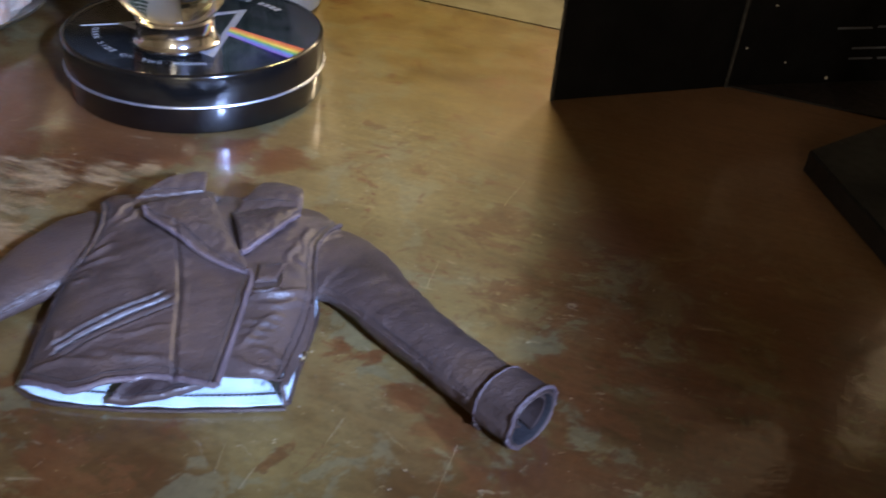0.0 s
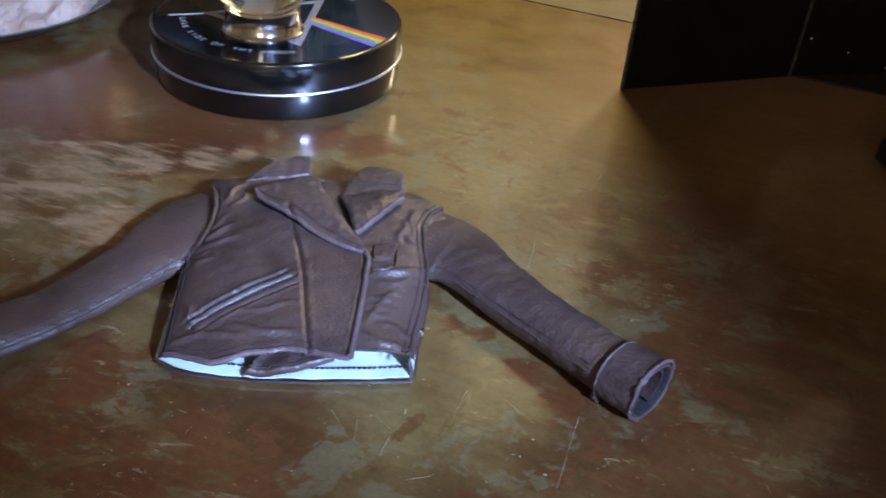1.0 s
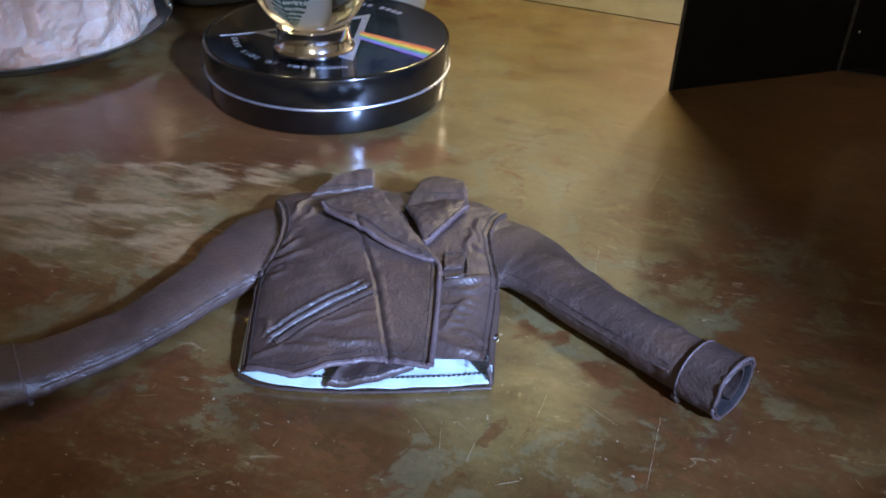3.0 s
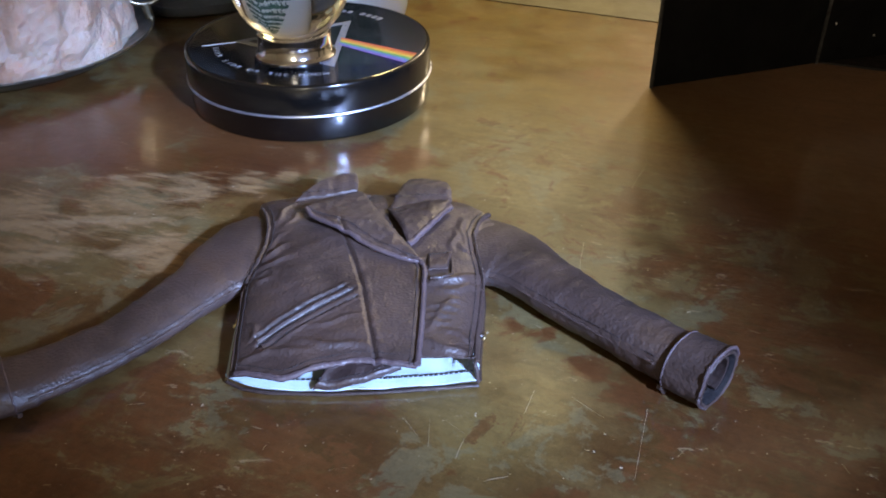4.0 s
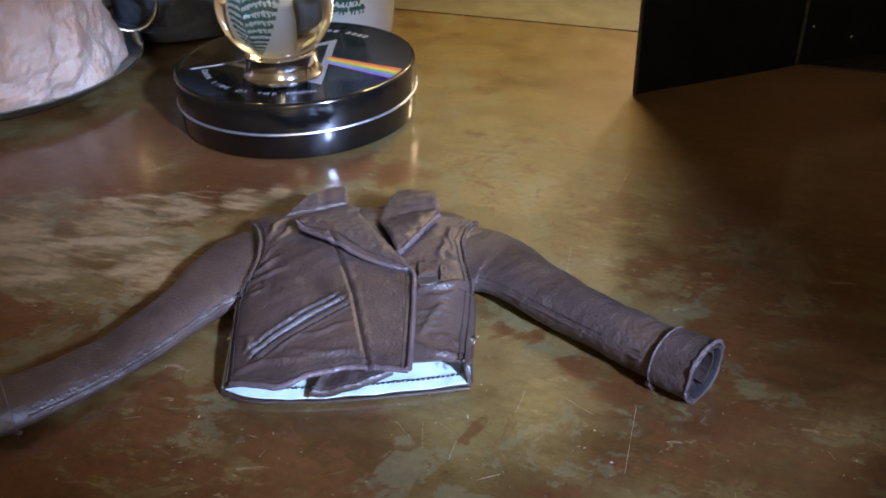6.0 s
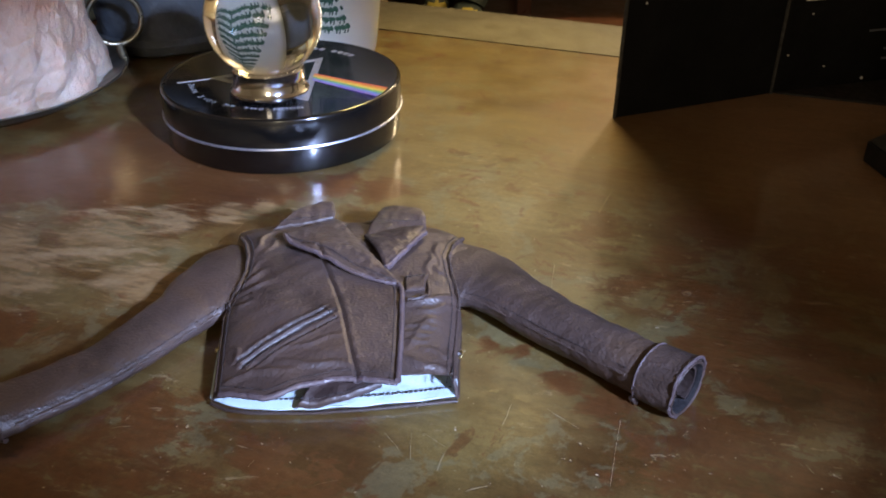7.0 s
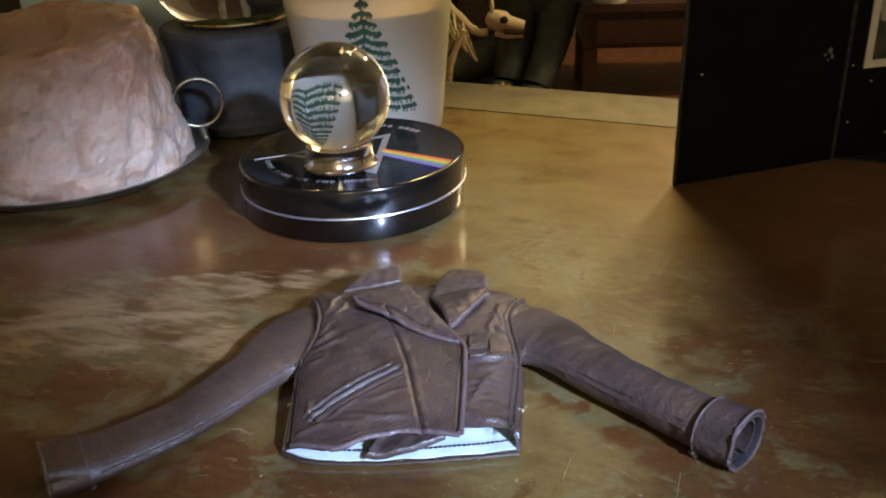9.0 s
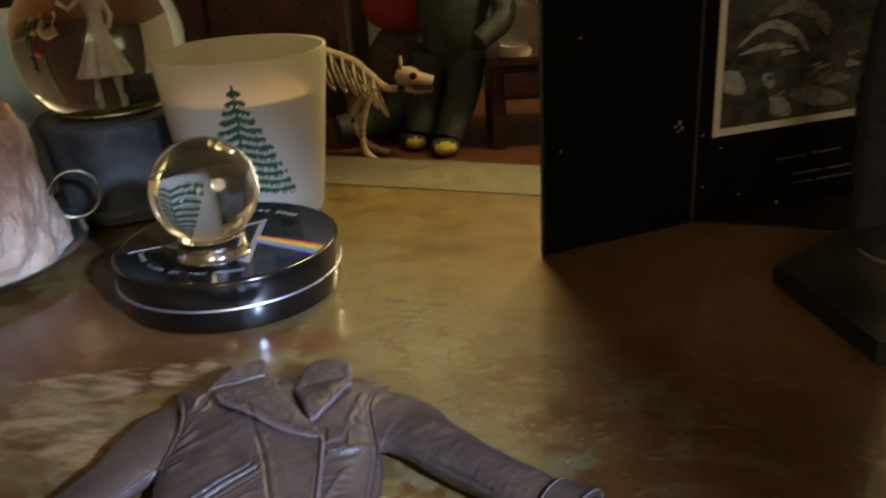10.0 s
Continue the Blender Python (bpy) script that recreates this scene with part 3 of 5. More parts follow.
SEAM = ((0.0335, 0.1460), (0.0405, 0.1260), (0.0440, 0.1140), (0.0478, 0.0970), (0.0512, 0.0838))
POCKET = (Vector((0.0178, 0.0920)), Vector((0.0410, 0.1120)))


def groove(x, y):
    """Hollows along the panel seam and the pocket's slit, with the leather puckered beside them."""
    h = 0.0
    sx = lerp_table([(b, a) for a, b in reversed(SEAM)], y)
    if 0.084 < y < 0.146:
        d = x - sx
        h += 0.0007 * math.exp(-(d / 0.0006) ** 2) - 0.00022 * math.exp(-((d - 0.0016) / 0.0011) ** 2) * (1 + 0.12 * math.sin(y * 2600))
    d = POCKET[1] - POCKET[0]
    q = Vector((x, y)) - POCKET[0]
    t = q.dot(d) / d.length_squared
    if -0.08 < t < 1.08:
        w = (q.x * d.y - q.y * d.x) / d.length
        end = min(1.0, (t + 0.08) * 12, (1.08 - t) * 12)
        h += end * (0.0012 * math.exp(-(w / 0.0005) ** 2) - 0.0003 * math.exp(-((abs(w) - 0.0016) / 0.0008) ** 2) + 0.0005 * math.exp(-((abs(w) - 0.0031) / 0.0004) ** 2))
        h -= 0.0004 * end * math.exp(-((abs(w) - 0.0040) / 0.0007) ** 2) * (1 + 0.2 * math.sin(t * 95))
    return h


def wrinkle(x, y):
    p = Vector((x * 60, y * 38, 2.0))
    q = Vector(((x * 0.8 + y * 0.6) * 150, (y * 0.8 - x * 0.6) * 40, 5.0))
    r = Vector(((x * 0.5 - y * 0.85) * 260, (y * 0.5 + x * 0.85) * 90, 9.0))
    f = Vector((x * 520, y * 430, 4.0))
    return 0.0009 * noise.noise(p) + 0.0004 * noise.noise(q) + 0.00022 * noise.noise(r) + 0.00006 * noise.noise(f) + crease(x, y) - groove(x, y)


def body_z(x, y):
    """Height of the jacket's front over the table."""
    xl, xr = lerp_table(SIDE_L, y), lerp_table(SIDE_R, y)
    u = max(0.0, min(1.0, (x - xl) / (xr - xl)))
    prof = max(0.0, 1 - abs(2 * u - 1) ** 3.2) ** 0.55
    low = lerp_table(ARMHOLE, y)
    if u > 0.5:
        low += 0.0048 * max(0.0, min(1.0, 1 - (y - 0.088) / 0.016))
    return low + (lerp_table(CROWN, y) - low) * prof + wrinkle(x, y) * min(1, prof * 1.6)


def sheet(xy, nu, nv, zf, thick):
    """A leather sheet: xy(u, v) gives the place, zf its upper height; with thickness and rounded rim."""
    verts, faces = [], []
    for side in (0, 1):
        for j in range(nv + 1):
            for i in range(nu + 1):
                u, v = i / nu, j / nv
                x, y = xy(u, v)
                z = zf(x, y, u, v)
                rim = min(u, 1 - u, v, 1 - v)
                ease = 1 - 0.45 * max(0, 1 - rim * 14) ** 2
                verts.append((x, y, z - thick + thick * ease if side == 0 else z - thick))
    k = nu + 1
    off = k * (nv + 1)
    for j in range(nv):
        for i in range(nu):
            a = j * k + i
            faces.append((a, a + 1, a + k + 1, a + k))
            faces.append((off + a, off + a + k, off + a + k + 1, off + a + 1))
    ring = [i for i in range(k)] + [j * k + nu for j in range(1, nv + 1)] + [nv * k + i for i in range(nu - 1, -1, -1)] + [j * k for j in range(nv - 1, 0, -1)]
    for a, b in zip(ring, ring[1:] + ring[:1]):
        faces.append((a, off + a, off + b, b))
    return verts, faces


def quad(c00, c10, c11, c01, bulge=(0, 0, 0, 0)):
    """Bilinear patch between four corners; bulge bends its edges (bottom, right, top, left)."""
    p = [Vector(c) for c in (c00, c10, c11, c01)]

    def f(u, v):
        q = p[0] * (1 - u) * (1 - v) + p[1] * u * (1 - v) + p[2] * u * v + p[3] * (1 - u) * v
        hu, hv = 4 * u * (1 - u), 4 * v * (1 - v)
        q.y += bulge[0] * hu * (1 - v) + bulge[2] * hu * v
        q.x += bulge[1] * hv * u + bulge[3] * hv * (1 - u)
        return q.x, q.y
    return f


def on_body(pts, n, lift):
    return [(p.x, p.y, body_z(p.x, p.y) + lift) for p in spline([(x, y, 0) for x, y in pts], n)]


def stitches(path, step=0.0011, lift=0.0002, size=0.00016):
    """Short thread dashes along a path."""
    out, run = [], 0.0
    for a, b in zip(path, path[1:]):
        a, b = Vector(a), Vector(b)
        d = b - a
        while run < d.length:
            c = a + d * (run / d.length)
            e = d.normalized() * step * 0.3
            out.append(tube([c - e + Vector((0, 0, lift)), c + Vector((0, 0, lift + size * 0.6)), c + e + Vector((0, 0, lift))], size, 5))
            run += step
        run -= d.length
    return join(*out)


def mouth(t, a, mirrored):
    """The cuff's opening is pinched on the side of its strap and sags a little."""
    k = max(0.0, min(1.0, (t - 0.84) / 0.16))
    d = math.atan2(math.sin(a - (math.pi - 0.25 if mirrored else 0.25)), math.cos(a - (math.pi - 0.25 if mirrored else 0.25)))
    return 1 - 0.24 * k * math.exp(-(d / 0.42) ** 2) + 0.05 * k * math.sin(3 * a + 0.6)


def sleeve(center, widths, heights, n=190, sides=96, seed=0.0):
    """A flattened leather tube lying on the table, open at the cuff, with its inside turned in."""
    cs = spline([(x, y, 0) for x, y in center], n)
    rings = []

    def ring(i, grow, push=0.0):
        t = i / (n - 1)
        c = cs[i]
        d = (cs[min(i + 1, n - 1)] - cs[max(i - 1, 0)]).normalized()
        s = Vector((d.y, -d.x, 0))
        w, h = lerp_table(widths, t) + grow, lerp_table(heights, t) + grow
        out = []
        for k in range(sides):
            a = 2 * math.pi * k / sides
            ca, sa = math.cos(a), math.sin(a)
            e = 0.95
            x = w * math.copysign(abs(ca) ** e, ca)
            z = h * math.copysign(abs(sa) ** e, sa)
            p = Vector((t * 9 + seed, ca * 1.2, sa * 1.2))
            dz = 0.0009 * noise.noise(p * 0.9) + 0.00030 * noise.noise(Vector((t * 34 + seed, ca * 1.6 + t * 5, sa)))
            dz += 0.0003 * math.sin(t * 40 + ca * 3 + seed) * max(0, 1 - t * 2.2)
            # folds fanning out of the armpit, and fine puckers
            pit = ca if seed < 5 else -ca
            for a0, a1, amp, wide in ((0.13, -0.26, 0.0013, 0.018), (0.20, -0.20, 0.0011, 0.016), (0.28, -0.12, 0.0007, 0.014)):
                g = t - (a0 + a1 * (1 - pit) * 0.4)
                dz += amp * math.exp(-(g / wide) ** 2) * max(0, pit + 0.35) * (0.6 + 0.6 * noise.noise(Vector((pit * 3, a0 * 40, seed))))
            dz += 0.00006 * noise.noise(Vector((t * 150 + seed, ca * 9, sa * 9))) + 0.00012 * noise.noise(Vector((t * 60, ca * 4 + t * 12, sa * 3 + seed)))
            r = (1 + dz / w) * mouth(t, a, seed > 5)
            z0 = lerp_table(heights, t)
            out.append(c + s * (x * r) + Vector((0, 0, max(0.0002 - grow, z0 + 0.0003 + z * r))) + d * push)
        return out
    for i in range(n):
        rings.append(ring(i, 0.0))
    rings.append(ring(n - 1, -0.0003, 0.0006))
    rings.append(ring(n - 1, -0.0009, 0.0004))
    for i in range(n - 2, int(n * 0.62), -1):
        rings.append(ring(i, -0.0012))
    def skin(some):
        verts, faces = [], []
        for rg in some:
            verts.extend(rg)
        for i in range(len(some) - 1):
            for k in range(sides):
                q = (k + 1) % sides
                faces.append((i * sides + k, i * sides + q, (i + 1) * sides + q, (i + 1) * sides + k))
        return verts, faces
    inside = skin(rings[n + 1:])
    inside[1].append(tuple((len(rings) - n - 2) * sides + k for k in range(sides)))
    return skin(rings[:n + 2]), inside, cs


def sleeve_point(cs, widths, heights, t, ang, grow=0.0004):
    n = len(cs)
    g = max(0.0, min(1.0, t)) * (n - 1)
    i = min(n - 2, int(g))
    at = cs[i].lerp(cs[i + 1], g - i)
    d = (cs[i + 1] - cs[i]).normalized()
    s = Vector((d.y, -d.x, 0))
    w, h = lerp_table(widths, t) + grow, lerp_table(heights, t) + grow
    q = mouth(t, ang, cs[-1].x < 0)
    w, h = w * q, h * q
    ca, sa = math.cos(ang), math.sin(ang)
    e = 0.95
    return at + s * (w * math.copysign(abs(ca) ** e, ca)) + Vector((0, 0, max(0.0003, lerp_table(heights, t) + 0.0003 + h * math.copysign(abs(sa) ** e, sa))))


def cuff_band(cs, widths, heights, t0, t1, grow, a0, a1, nu=12, nv=40):
    """A leather band round the sleeve's end."""
    verts, faces = [], []
    for lay in (grow, grow - 0.0007):
        for i in range(nu + 1):
            t = t0 + (t1 - t0) * i / nu
            for k in range(nv + 1):
                verts.append(sleeve_point(cs, widths, heights, t, a0 + (a1 - a0) * k / nv, lay + 0.0002 * noise.noise(Vector((t * 40, k * 0.4, 1)))))
    k1 = nv + 1
    off = k1 * (nu + 1)
    for i in range(nu):
        for k in range(nv):
            a = i * k1 + k
            faces += [(a, a + 1, a + k1 + 1, a + k1), (off + a, off + a + k1, off + a + k1 + 1, off + a + 1)]
    for i in range(nu):
        for k in (0, nv):
            a = i * k1 + k
            faces.append((a, a + k1, off + a + k1, off + a))
    for k in range(nv):
        for i in (0, nu):
            a = i * k1 + k
            faces.append((a, a + 1, off + a + 1, off + a))
    return verts, faces


def build_jacket():
    j = thing("toy_jacket", "miniature dark brown leather biker jacket lying on the table", "jacket")
    # back, lying flat, with pale lining
    def back_xy(u, v):
        y0 = lerp_table(BACK_HEM, 0.0085 + 0.0695 * u)
        y = y0 + (0.173 - y0) * v
        xl, xr = lerp_table(SIDE_L, y) - 0.0012 * (1 - v), lerp_table(SIDE_R, y) + 0.0008 * (1 - v)
        return xl + (xr - xl) * u, y
    part("back_panel", sheet(lambda u, v: back_xy(u, 0.03 + 0.97 * v), 40, 40, lambda x, y, u, v: 0.0012 + 0.0003 * noise.noise(Vector((x * 90, y * 90, 0))), 0.001), LEATHER_DARK, j)

    def lin_xy(u, v):
        x, y = back_xy(0.010 + 0.98 * u, 0.004 + 0.9 * v)
        return x, y
    part("lining", sheet(lin_xy, 50, 30, lambda x, y, u, v: 0.0022 + 0.0016 * max(0, abs(2 * u - 1) - 0.72) + 0.0006 * (1 + noise.noise(Vector((x * 120, y * 160, 3)))), 0.0008), LINING, j, "pale blue-white cloth lining")
    hem = [(*back_xy(0.01 + 0.98 * i / 60, 0.001), 0.0010) for i in range(61)]
    part("hem_edge", tube(hem, 0.0005, 8, jitter=0.4), LEATHER_DARK, j)
    # lined side wall, standing where the front is lifted at the corner
    wall = []
    for i in range(7):
        for k in range(7):
            wall.append((0.0784 - 0.0016 * k / 6 + 0.0004 * math.sin(i * 0.9), 0.0872 + 0.0011 * i + 0.0022 * k / 6, 0.0020 + 0.0066 * k / 6))
    part("side_lining", (wall, [(i * 7 + k, i * 7 + k + 1, i * 7 + k + 8, i * 7 + k + 7) for i in range(6) for k in range(6)]), LINING, j)
    part("side_edge", tube([(0.0786, 0.0868, 0.0018), (0.0782, 0.0878, 0.0050), (0.0770, 0.0894, 0.0090)], 0.0006, 8, jitter=0.4), LEATHER_DARK, j)
    part("hem_stitching", stitches([(*back_xy(0.03 + 0.94 * i / 60, 0.035), 0.0030 + 0.0016 * max(0, abs(2 * (i / 60) - 1) - 0.72)) for i in range(61)], 0.0014, 0.0004, 0.0003), THREAD, j)

    # right front, under the overlap
    def rf_xy(u, v):
        x0 = 0.040
        yb = 0.0865 + 0.003 * u
        x = x0 + (lerp_table(SIDE_R, yb + 0.09 * v) - x0) * u
        yt = top_y(x)
        return x, yb + (yt - yb) * v
    part("front_panel", sheet(rf_xy, 96, 180, lambda x, y, u, v: body_z(x, y) - 0.0010 * (1 - u), 0.0012), LEATHER, j)

    # left front, overlapping, up to the zip edge
    def zip_x(y):
        return lerp_table(((0.076, 0.0624), (0.10, 0.0624), (0.120, 0.0622), (0.128, 0.0600), (0.140, 0.0530), (0.160, 0.0430), (0.182, 0.0345)), y)

    def lf_xy(u, v):
        y = 0.079 + v * 0.1
        xl = lerp_table(SIDE_L, y)
        x = xl + (zip_x(y) - xl) * u
        yb, yt = hem_y(x), top_y(x)
        y = yb + (yt - yb) * v
        xl = lerp_table(SIDE_L, y)
        return xl + (zip_x(y) - xl) * u, y
    part("front_panel", sheet(lf_xy, 150, 230, lambda x, y, u, v: body_z(x, y) + 0.0008 * u ** 3, 0.0013), LEATHER, j)

    zl = on_body([(0.0622, 0.0835), (0.0624, 0.10), (0.0622, 0.117), (0.0618, 0.124), (0.0600, 0.1278)], 60, 0.0007)
    part("zip_edge", tube(zl, 0.0009, 12, jitter=0.2), EDGE, j, "rolled leather zip edge")
    part("zip_stitching", stitches([(x - 0.0022, y, z - 0.0001) for x, y, z in zl]), THREAD, j)
    hl = [(x, hem_y(x), body_z(x, hem_y(x)) - 0.0002) for x in [0.0125 + 0.0495 * i / 90 for i in range(91)]]
    part("front_hem_edge", tube(hl, 0.0009, 8, jitter=0.3), EDGE, j)
    part("front_hem_stitching", stitches([(x, y + 0.0024, body_z(x, y + 0.0024)) for x, y, z in hl]), THREAD, j)

    # inner corner of the right front showing under the hem
    def tab_xy(u, v):
        return 0.0340 + 0.0235 * u + 0.0035 * v * (1 - u), 0.0806 + 0.0062 * u ** 1.3 + 0.0085 * v * (0.8 + 0.2 * u) - 0.0008 * math.sin(u * 3.0)

    def tab_z(x, y, u, v):
        return 0.0042 + 0.0034 * u ** 1.2 + 0.0022 * v + 0.0010 * math.exp(-((u - 0.05) / 0.06) ** 2) + 0.0005 * noise.noise(Vector((x * 260, y * 260, 1)))
    part("inner_flap", sheet(tab_xy, 60, 30, tab_z, 0.0018), LEATHER_DARK, j)
    part("inner_flap_stitching", stitches([(*tab_xy(0.05 + 0.9 * i / 20, 0.18), tab_z(*tab_xy(0.05 + 0.9 * i / 20, 0.18), 0.05 + 0.9 * i / 20, 0.18)) for i in range(21)]), THREAD, j)

    # lapel of the overlapping front
    lower = spline([(0.0212, 0.1540, 0), (0.0245, 0.1487, 0), (0.0350, 0.1402, 0), (0.0460, 0.1318, 0), (0.0550, 0.1276, 0), (0.0602, 0.1268, 0)], 81)
    upper = spline([(0.0218, 0.1580, 0), (0.0290, 0.1640, 0), (0.0360, 0.1700, 0), (0.0432, 0.1585, 0), (0.0503, 0.1445, 0), (0.0590, 0.1305, 0)], 81)

    def lap_xy(u, v):
        k = min(79, int(u * 80))
        lo, hi = lower[k].lerp(lower[k + 1], u * 80 - k), upper[k].lerp(upper[k + 1], u * 80 - k)
        q = lo.lerp(hi, v)
        return q.x, q.y

    def lap_z(x, y, u, v):
        fine = 0.0003 * noise.noise(Vector((x * 420, y * 420, 7))) - 0.0005 * math.exp(-((v - 0.11) / 0.035) ** 2)
        return body_z(x, min(y, 0.168)) + 0.0013 + 0.0030 * (1 - u) ** 1.3 * (1 - 0.4 * v) + 0.0010 * math.sin(math.pi * min(1, v)) + fine
    part("lapel", sheet(lap_xy, 110, 50, lap_z, 0.0014), LEATHER, j)
    le = []
    for i in range(50):
        u = i / 49
        x, y = lap_xy(u, 0.0)
        le.append((x, y, lap_z(x, y, u, 0) - 0.0005))
    part("lapel_piping", tube(le, 0.0008, 12, jitter=0.2), EDGE, j)
    part("lapel_stitching", stitches([(*lap_xy(0.04 + 0.9 * i / 40, 0.14), lap_z(*lap_xy(0.04 + 0.9 * i / 40, 0.14), 0.04 + 0.9 * i / 40, 0.14)) for i in range(41)]), THREAD, j)

    # collar wing above that lapel
    cw = quad((0.0160, 0.1615), (0.0366, 0.1672), (0.0352, 0.1760), (0.0225, 0.1700), (-0.0006, 0.0006, 0.0024, 0))
    cz = lambda x, y, u, v: 0.0152 + 0.0012 * u + 0.0020 * math.sin(math.pi * 0.55 * v) + 0.0004 * noise.noise(Vector((x * 300, y * 300, 5)))
    part("collar_wing", sheet(cw, 60, 36, cz, 0.0009), LEATHER, j)
    part("collar_stitching", stitches([(*cw(0.06 + 0.88 * i / 20, 0.2), cz(*cw(0.06 + 0.88 * i / 20, 0.2), 0.5, 0.2)) for i in range(21)]), THREAD, j)

    # lapel and collar of the under front
    rl = quad((0.0562, 0.1352), (0.0688, 0.1602), (0.0684, 0.1655), (0.0475, 0.1590), (-0.0012, 0.0, 0.0006, 0.0005))
    rz = lambda x, y, u, v: body_z(x, y) + 0.0012 + 0.0012 * math.sin(math.pi * v) + 0.0012 * u + 0.0003 * noise.noise(Vector((x * 380, y * 380, 6)))
    part("lapel", sheet(rl, 60, 56, rz, 0.0014), LEATHER_DARK, j)
    re = [(*rl(i / 30, 0), rz(*rl(i / 30, 0), i / 30, 0) - 0.0004) for i in range(31)]
    part("lapel_piping", tube(re, 0.0010, 10, jitter=0.25), EDGE, j)
    rc = quad((0.0478, 0.1575), (0.0686, 0.1618), (0.0672, 0.1752), (0.0540, 0.1790), (0.0010, 0.0010, 0.0010, -0.001))
    rcz = lambda x, y, u, v: 0.0122 + 0.0030 * math.sin(math.pi * (0.05 + 0.6 * v)) + 0.0008 * u + 0.0004 * noise.noise(Vector((x * 320, y * 320, 8)))
    part("collar_wing", sheet(rc, 60, 50, rcz, 0.0014), LEATHER, j)
    part("collar_stitching", stitches([(*rc(0.05 + 0.9 * i / 24, 0.36), rcz(*rc(0.05 + 0.9 * i / 24, 0.36), 0.5, 0.36)) for i in range(25)]), THREAD, j)
    # inside of the back neck
    neck = spline([(0.032, 0.1745, 0.010), (0.039, 0.1755, 0.0072), (0.047, 0.1758, 0.0072), (0.056, 0.1755, 0.011)], 24)
    part("back_neck", tube(neck, 0.0022, 10, jitter=0.2), LEATHER_DARK, j)
    part("neck_label", box((0.005, 0.004, 0.0006), (0.0445, 0.1700, 0.0050), 0.0002), BRASS, j, "small gold cloth neck label", smooth=False)

    # panel seam, slanting zip pocket, chest flap
    seam = on_body(SEAM, 90, 0.0)
    part("panel_seam", tube(seam, 0.00022, 6, jitter=0.5), THREAD, j)
    part("panel_stitching", stitches([(x + 0.0013, y, body_z(x + 0.0013, y)) for x, y, z in seam], 0.0013, 0.0001, 0.00013), THREAD, j)

    p0, p1 = POCKET
    d = (p1 - p0).normalized()
    s = Vector((-d.y, d.x))
    for k in (-1, 1):
        a, b = p0 + s * 0.0031 * k, p1 + s * 0.0031 * k
        part("pocket_stitching", stitches(on_body([a, (a + b) / 2, b], 50, 0.0001), 0.0012), THREAD, j)
        a, b = p0 + s * 0.0014 * k, p1 + s * 0.0014 * k
        part("pocket_welt", tube(on_body([a, (a + b) / 2, b], 60, -0.0001), 0.00024, 8, jitter=0.15), LEATHER_DARK, j)
    part("pocket_zip", tube(on_body([p0, (p0 + p1) / 2, p1], 50, 0.0004), 0.0007, 8), THREAD, j)
    for e in (p0, p1):
        part("pocket_end", tube(on_body([e - s * 0.0028, e, e + s * 0.0028], 14, 0.0001), 0.0003, 8, jitter=0.5), LEATHER_DARK, j)

    fl = quad((0.0632, 0.1235), (0.0690, 0.1255), (0.0700, 0.1345), (0.0625, 0.1320))
    part("chest_tab", sheet(fl, 14, 12, lambda x, y, u, v: body_z(x, y) + 0.0019 - 0.0006 * v + 0.0002 * noise.noise(Vector((x * 500, y * 500, 3))) - 0.0007, 0.0011), LEATHER, j)
    loop = on_body([(0.0640, 0.1180), (0.0672, 0.1185), (0.0696, 0.1205), (0.0704, 0.1250), (0.0700, 0.1300)], 40, 0.0003)
    part("tab_loop", tube(loop, 0.0005, 8, jitter=0.4), LEATHER_DARK, j)
    part("tab_stitching", stitches([(*fl(0.1 + 0.8 * i / 14, 0.85), body_z(*fl(0.1 + 0.8 * i / 14, 0.85)) + 0.0007) for i in range(15)]), THREAD, j)

    # armhole seams: a raised welt with a row of stitches on its body side
    for k, tab in ((1, SIDE_L), (-1, SIDE_R)):
        ys = [0.1225 + 0.0420 * i / 70 for i in range(71)]
        sm = [(lerp_table(tab, y) + 0.0010 * k, y, body_z(lerp_table(tab, y) + 0.0010 * k, y) - 0.0001) for y in ys]
        sm = [(p.x, p.y, p.z) for p in spline(sm[::7], 90)]
        part("shoulder_seam", tube(sm, 0.0007, 10, jitter=0.5), LEATHER, j)
        part("shoulder_stitching", stitches([(x + 0.0020 * k, y, body_z(x + 0.0020 * k, y)) for x, y, z in sm], 0.0013), THREAD, j)
        part("shoulder_stitching", stitches([(x - 0.0002 * k, y, z + 0.0008) for x, y, z in sm], 0.0013), THREAD, j)
    # side seams
    for k, tab in ((1, SIDE_L), (-1, SIDE_R)):
        ss = [(lerp_table(tab, y) + 0.0012 * k, y, body_z(lerp_table(tab, y) + 0.0012 * k, y) + 0.0002) for y in [0.085 + 0.036 * i / 24 for i in range(25)]]
        part("side_seam", tube(ss, 0.0003, 8, jitter=0.6), LEATHER_DARK, j)
        part("side_stitching", stitches([(x + 0.0016 * k, y, body_z(x + 0.0016 * k, y)) for x, y, z in ss], 0.0013), THREAD, j)

    # sleeves
    R_C = ((0.0690, 0.1515), (0.0880, 0.1415), (0.1058, 0.1210), (0.1252, 0.0998), (0.1418, 0.0832))
    R_W = ((0.0, 0.0195), (0.12, 0.0188), (0.25, 0.0152), (0.36, 0.0116), (0.5, 0.0099), (0.8, 0.0084), (0.9, 0.0088), (1.0, 0.0086))
    R_H = ((0.0, 0.0046), (0.15, 0.0052), (0.35, 0.0060), (0.6, 0.0067), (0.8, 0.0074), (1.0, 0.0083))
